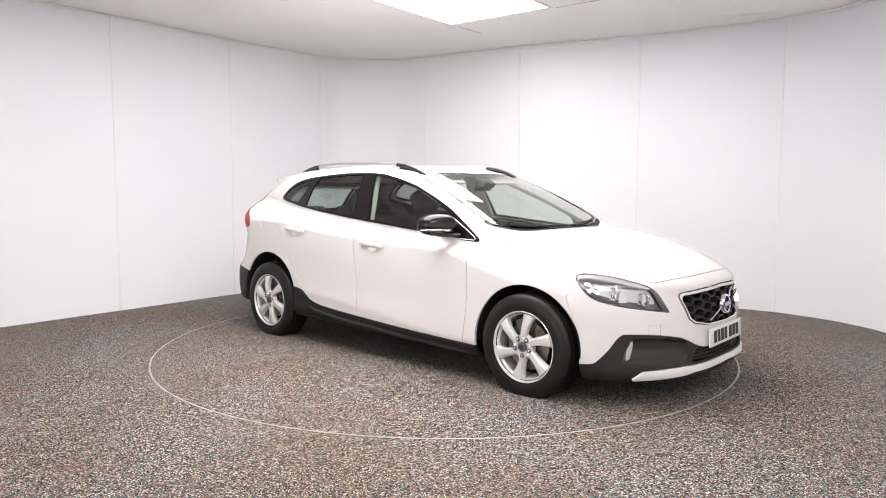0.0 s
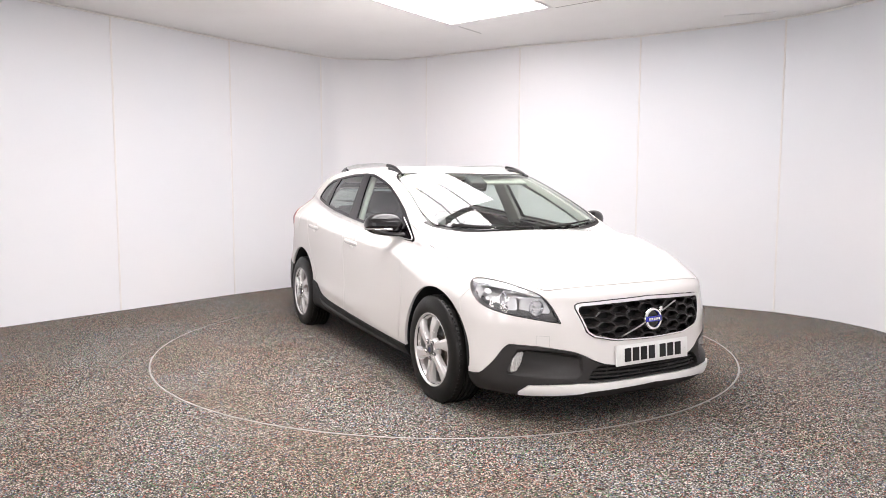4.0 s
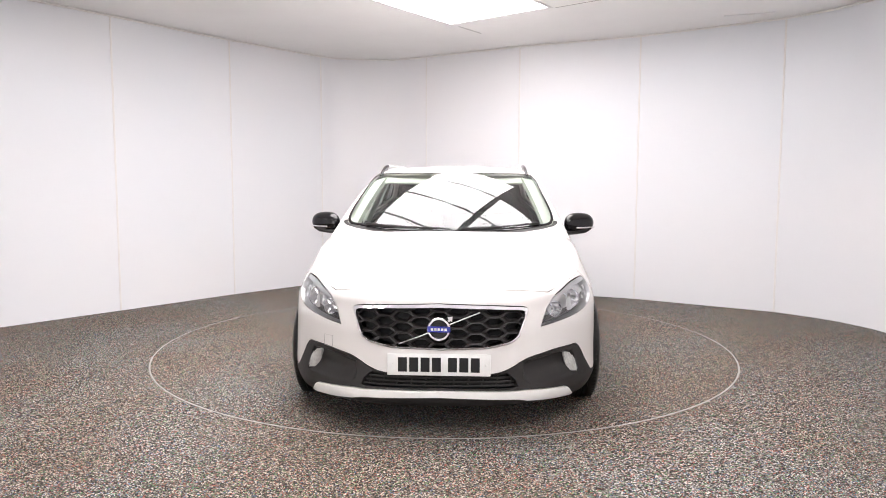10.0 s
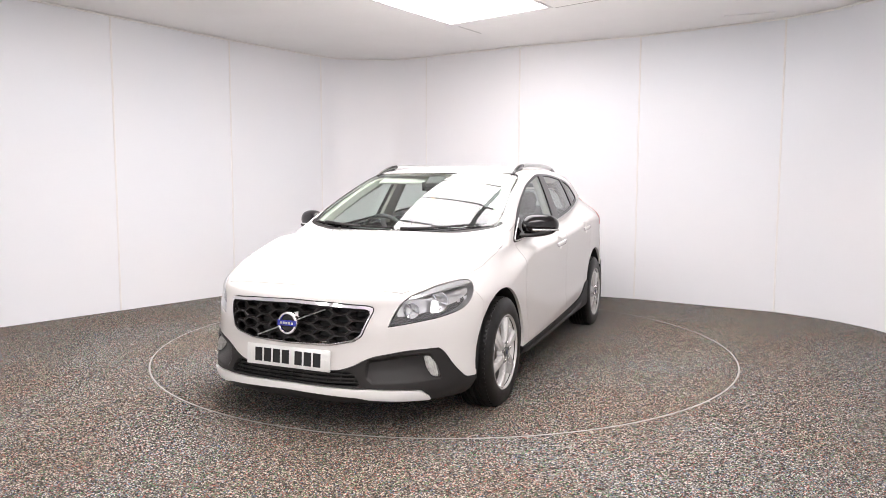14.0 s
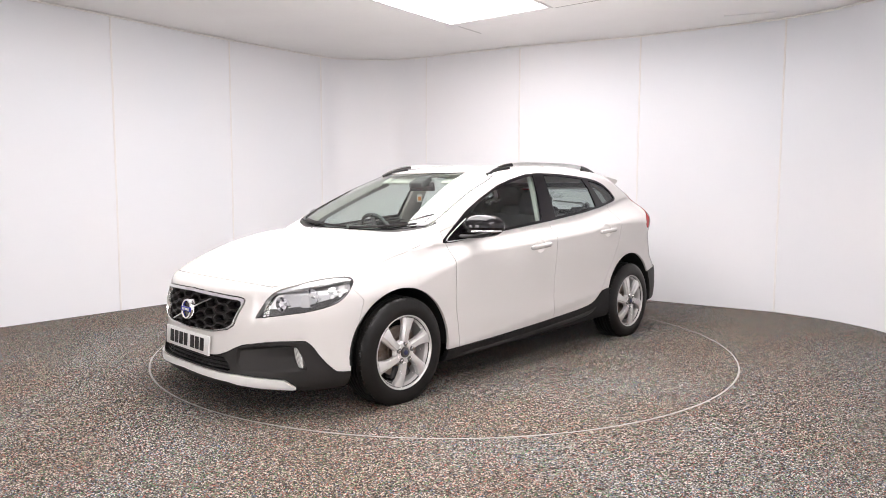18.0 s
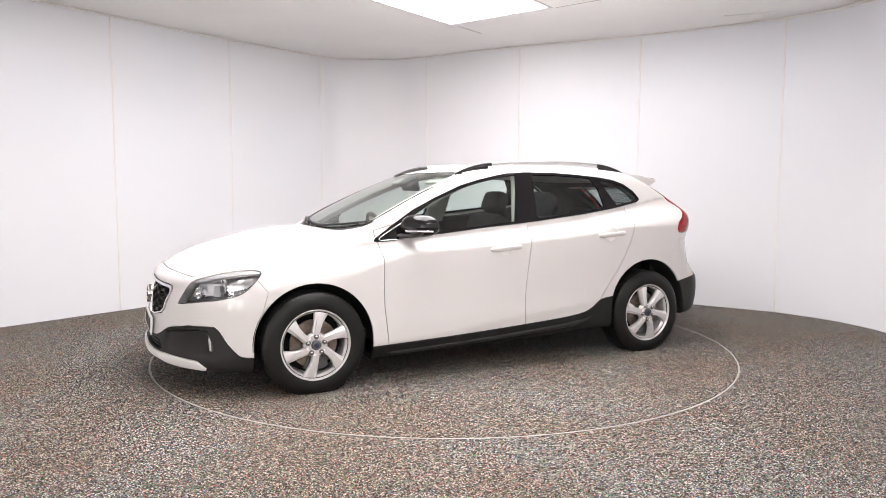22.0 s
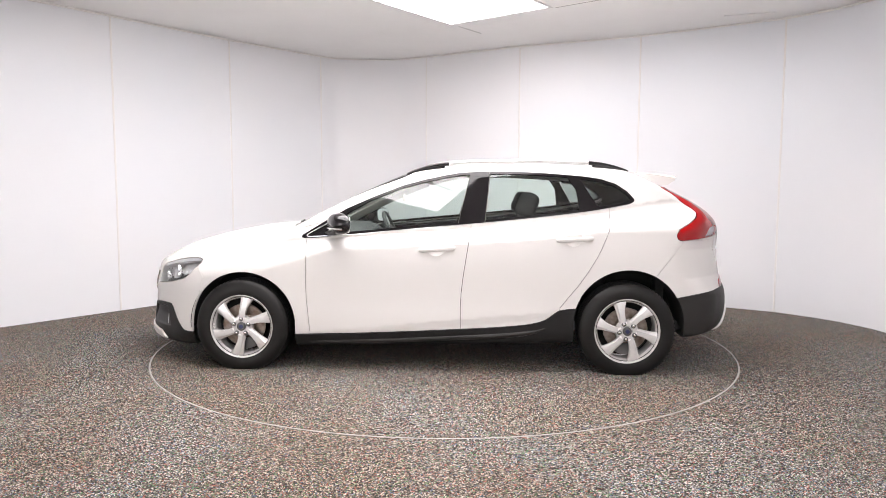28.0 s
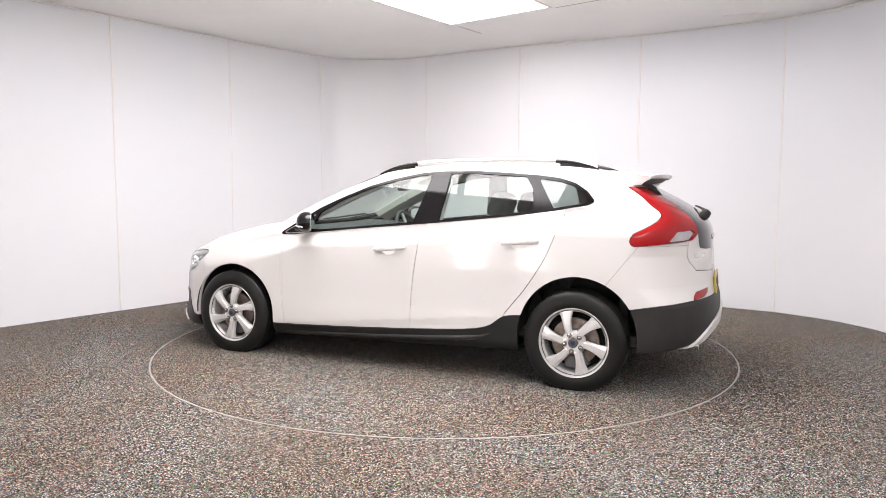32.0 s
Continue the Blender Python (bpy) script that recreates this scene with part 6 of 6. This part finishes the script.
# ---- cabin lining ----
def pillar_trim(side):
    """Pale lining on the inside of the windscreen pillar."""
    bm = bmesh.new()
    rows = []
    for k in range(9):
        t = k / 8
        x, y = 0.90 + (0.20 - 0.90) * t, 0.690 + (0.585 - 0.690) * t
        p, n = roof_at(x, y)
        q = Vector((p.x, p.y, p.z)) - n * 0.035
        rows.append([bm.verts.new(Vector((v.x, v.y * side, v.z)) - AXIS) for v in
                     (q + Vector((0.02, -0.055, 0.02)), q + Vector((-0.03, -0.06, -0.01)), q + Vector((-0.07, 0.0, -0.045)), q + Vector((-0.06, 0.05, -0.05)), q + Vector((0.0, 0.03, 0.0)))])
    for a, b in zip(rows, rows[1:]):
        for i in range(5):
            bm.faces.new((a[i], b[i], b[(i + 1) % 5], a[(i + 1) % 5]))
    part("pillar_trim", bm, M_LINER, CAR, "pale windscreen pillar lining", smooth=50)


def middle_pillar_trim(side):
    """Pale lining on the inside of the pillar between the doors."""
    bm = bmesh.new()
    rows = []
    for k in range(6):
        z = 0.96 + 0.40 * k / 5
        front = float(np.interp(z, [1.0, 1.19, 1.40], [-0.170, -0.215, -0.262])) + 0.002
        rear = float(np.interp(z, [1.0, 1.2, 1.4], [-0.356, -0.378, -0.395])) - 0.004
        ring = []
        for x, d in ((front, 0.030), (front, 0.060), (front - 0.04, 0.085), (rear + 0.04, 0.085), (rear, 0.060), (rear, 0.030)):
            p, _ = flank_at(x, z)
            ring.append(bm.verts.new(Vector((x, (p.y - d) * side, z)) - AXIS))
        rows.append(ring)
    for a, b in zip(rows, rows[1:]):
        for i in range(6):
            bm.faces.new((a[i], b[i], b[(i + 1) % 6], a[(i + 1) % 6]))
    bm.faces.new(rows[0])
    bm.faces.new(rows[-1][::-1])
    part("pillar_trim", bm, M_LINER, CAR, "pale lining of the pillar between the doors", smooth=40)


def rear_lining(side):
    """Dark lining inside the rear quarters, round the windows."""
    rest, _ = split(SKIN, np.maximum(SKIN.p[:, 0] + 0.98, 0.80 - SKIN.p[:, 2]))
    _, rest = split(rest, outline(DLO, side_view, high_side)(rest.p) - 0.012)
    _, rest = split(rest, np.maximum(np.maximum(0.86 - rest.p[:, 2], rest.p[:, 0] + 1.5), rest.p[:, 1] - 0.47))
    rest, _ = split(rest, rest.p[:, 2] - 1.36)
    panel("quarter_lining", Patch(rest.p - rest.n * 0.05, rest.t, rest.n), M_CARDS, CAR, "charcoal rear quarter lining", side=side, depth=0.04)


for s in (1, -1):
    pillar_trim(s)
    middle_pillar_trim(s)
    rear_lining(s)


def motions():
    rows = [(t, pose(0, 0, 0, 0, 0, a)) for t, a in TURN]
    walk(CAR, rows)
    walk(TABLE, rows)


motions()
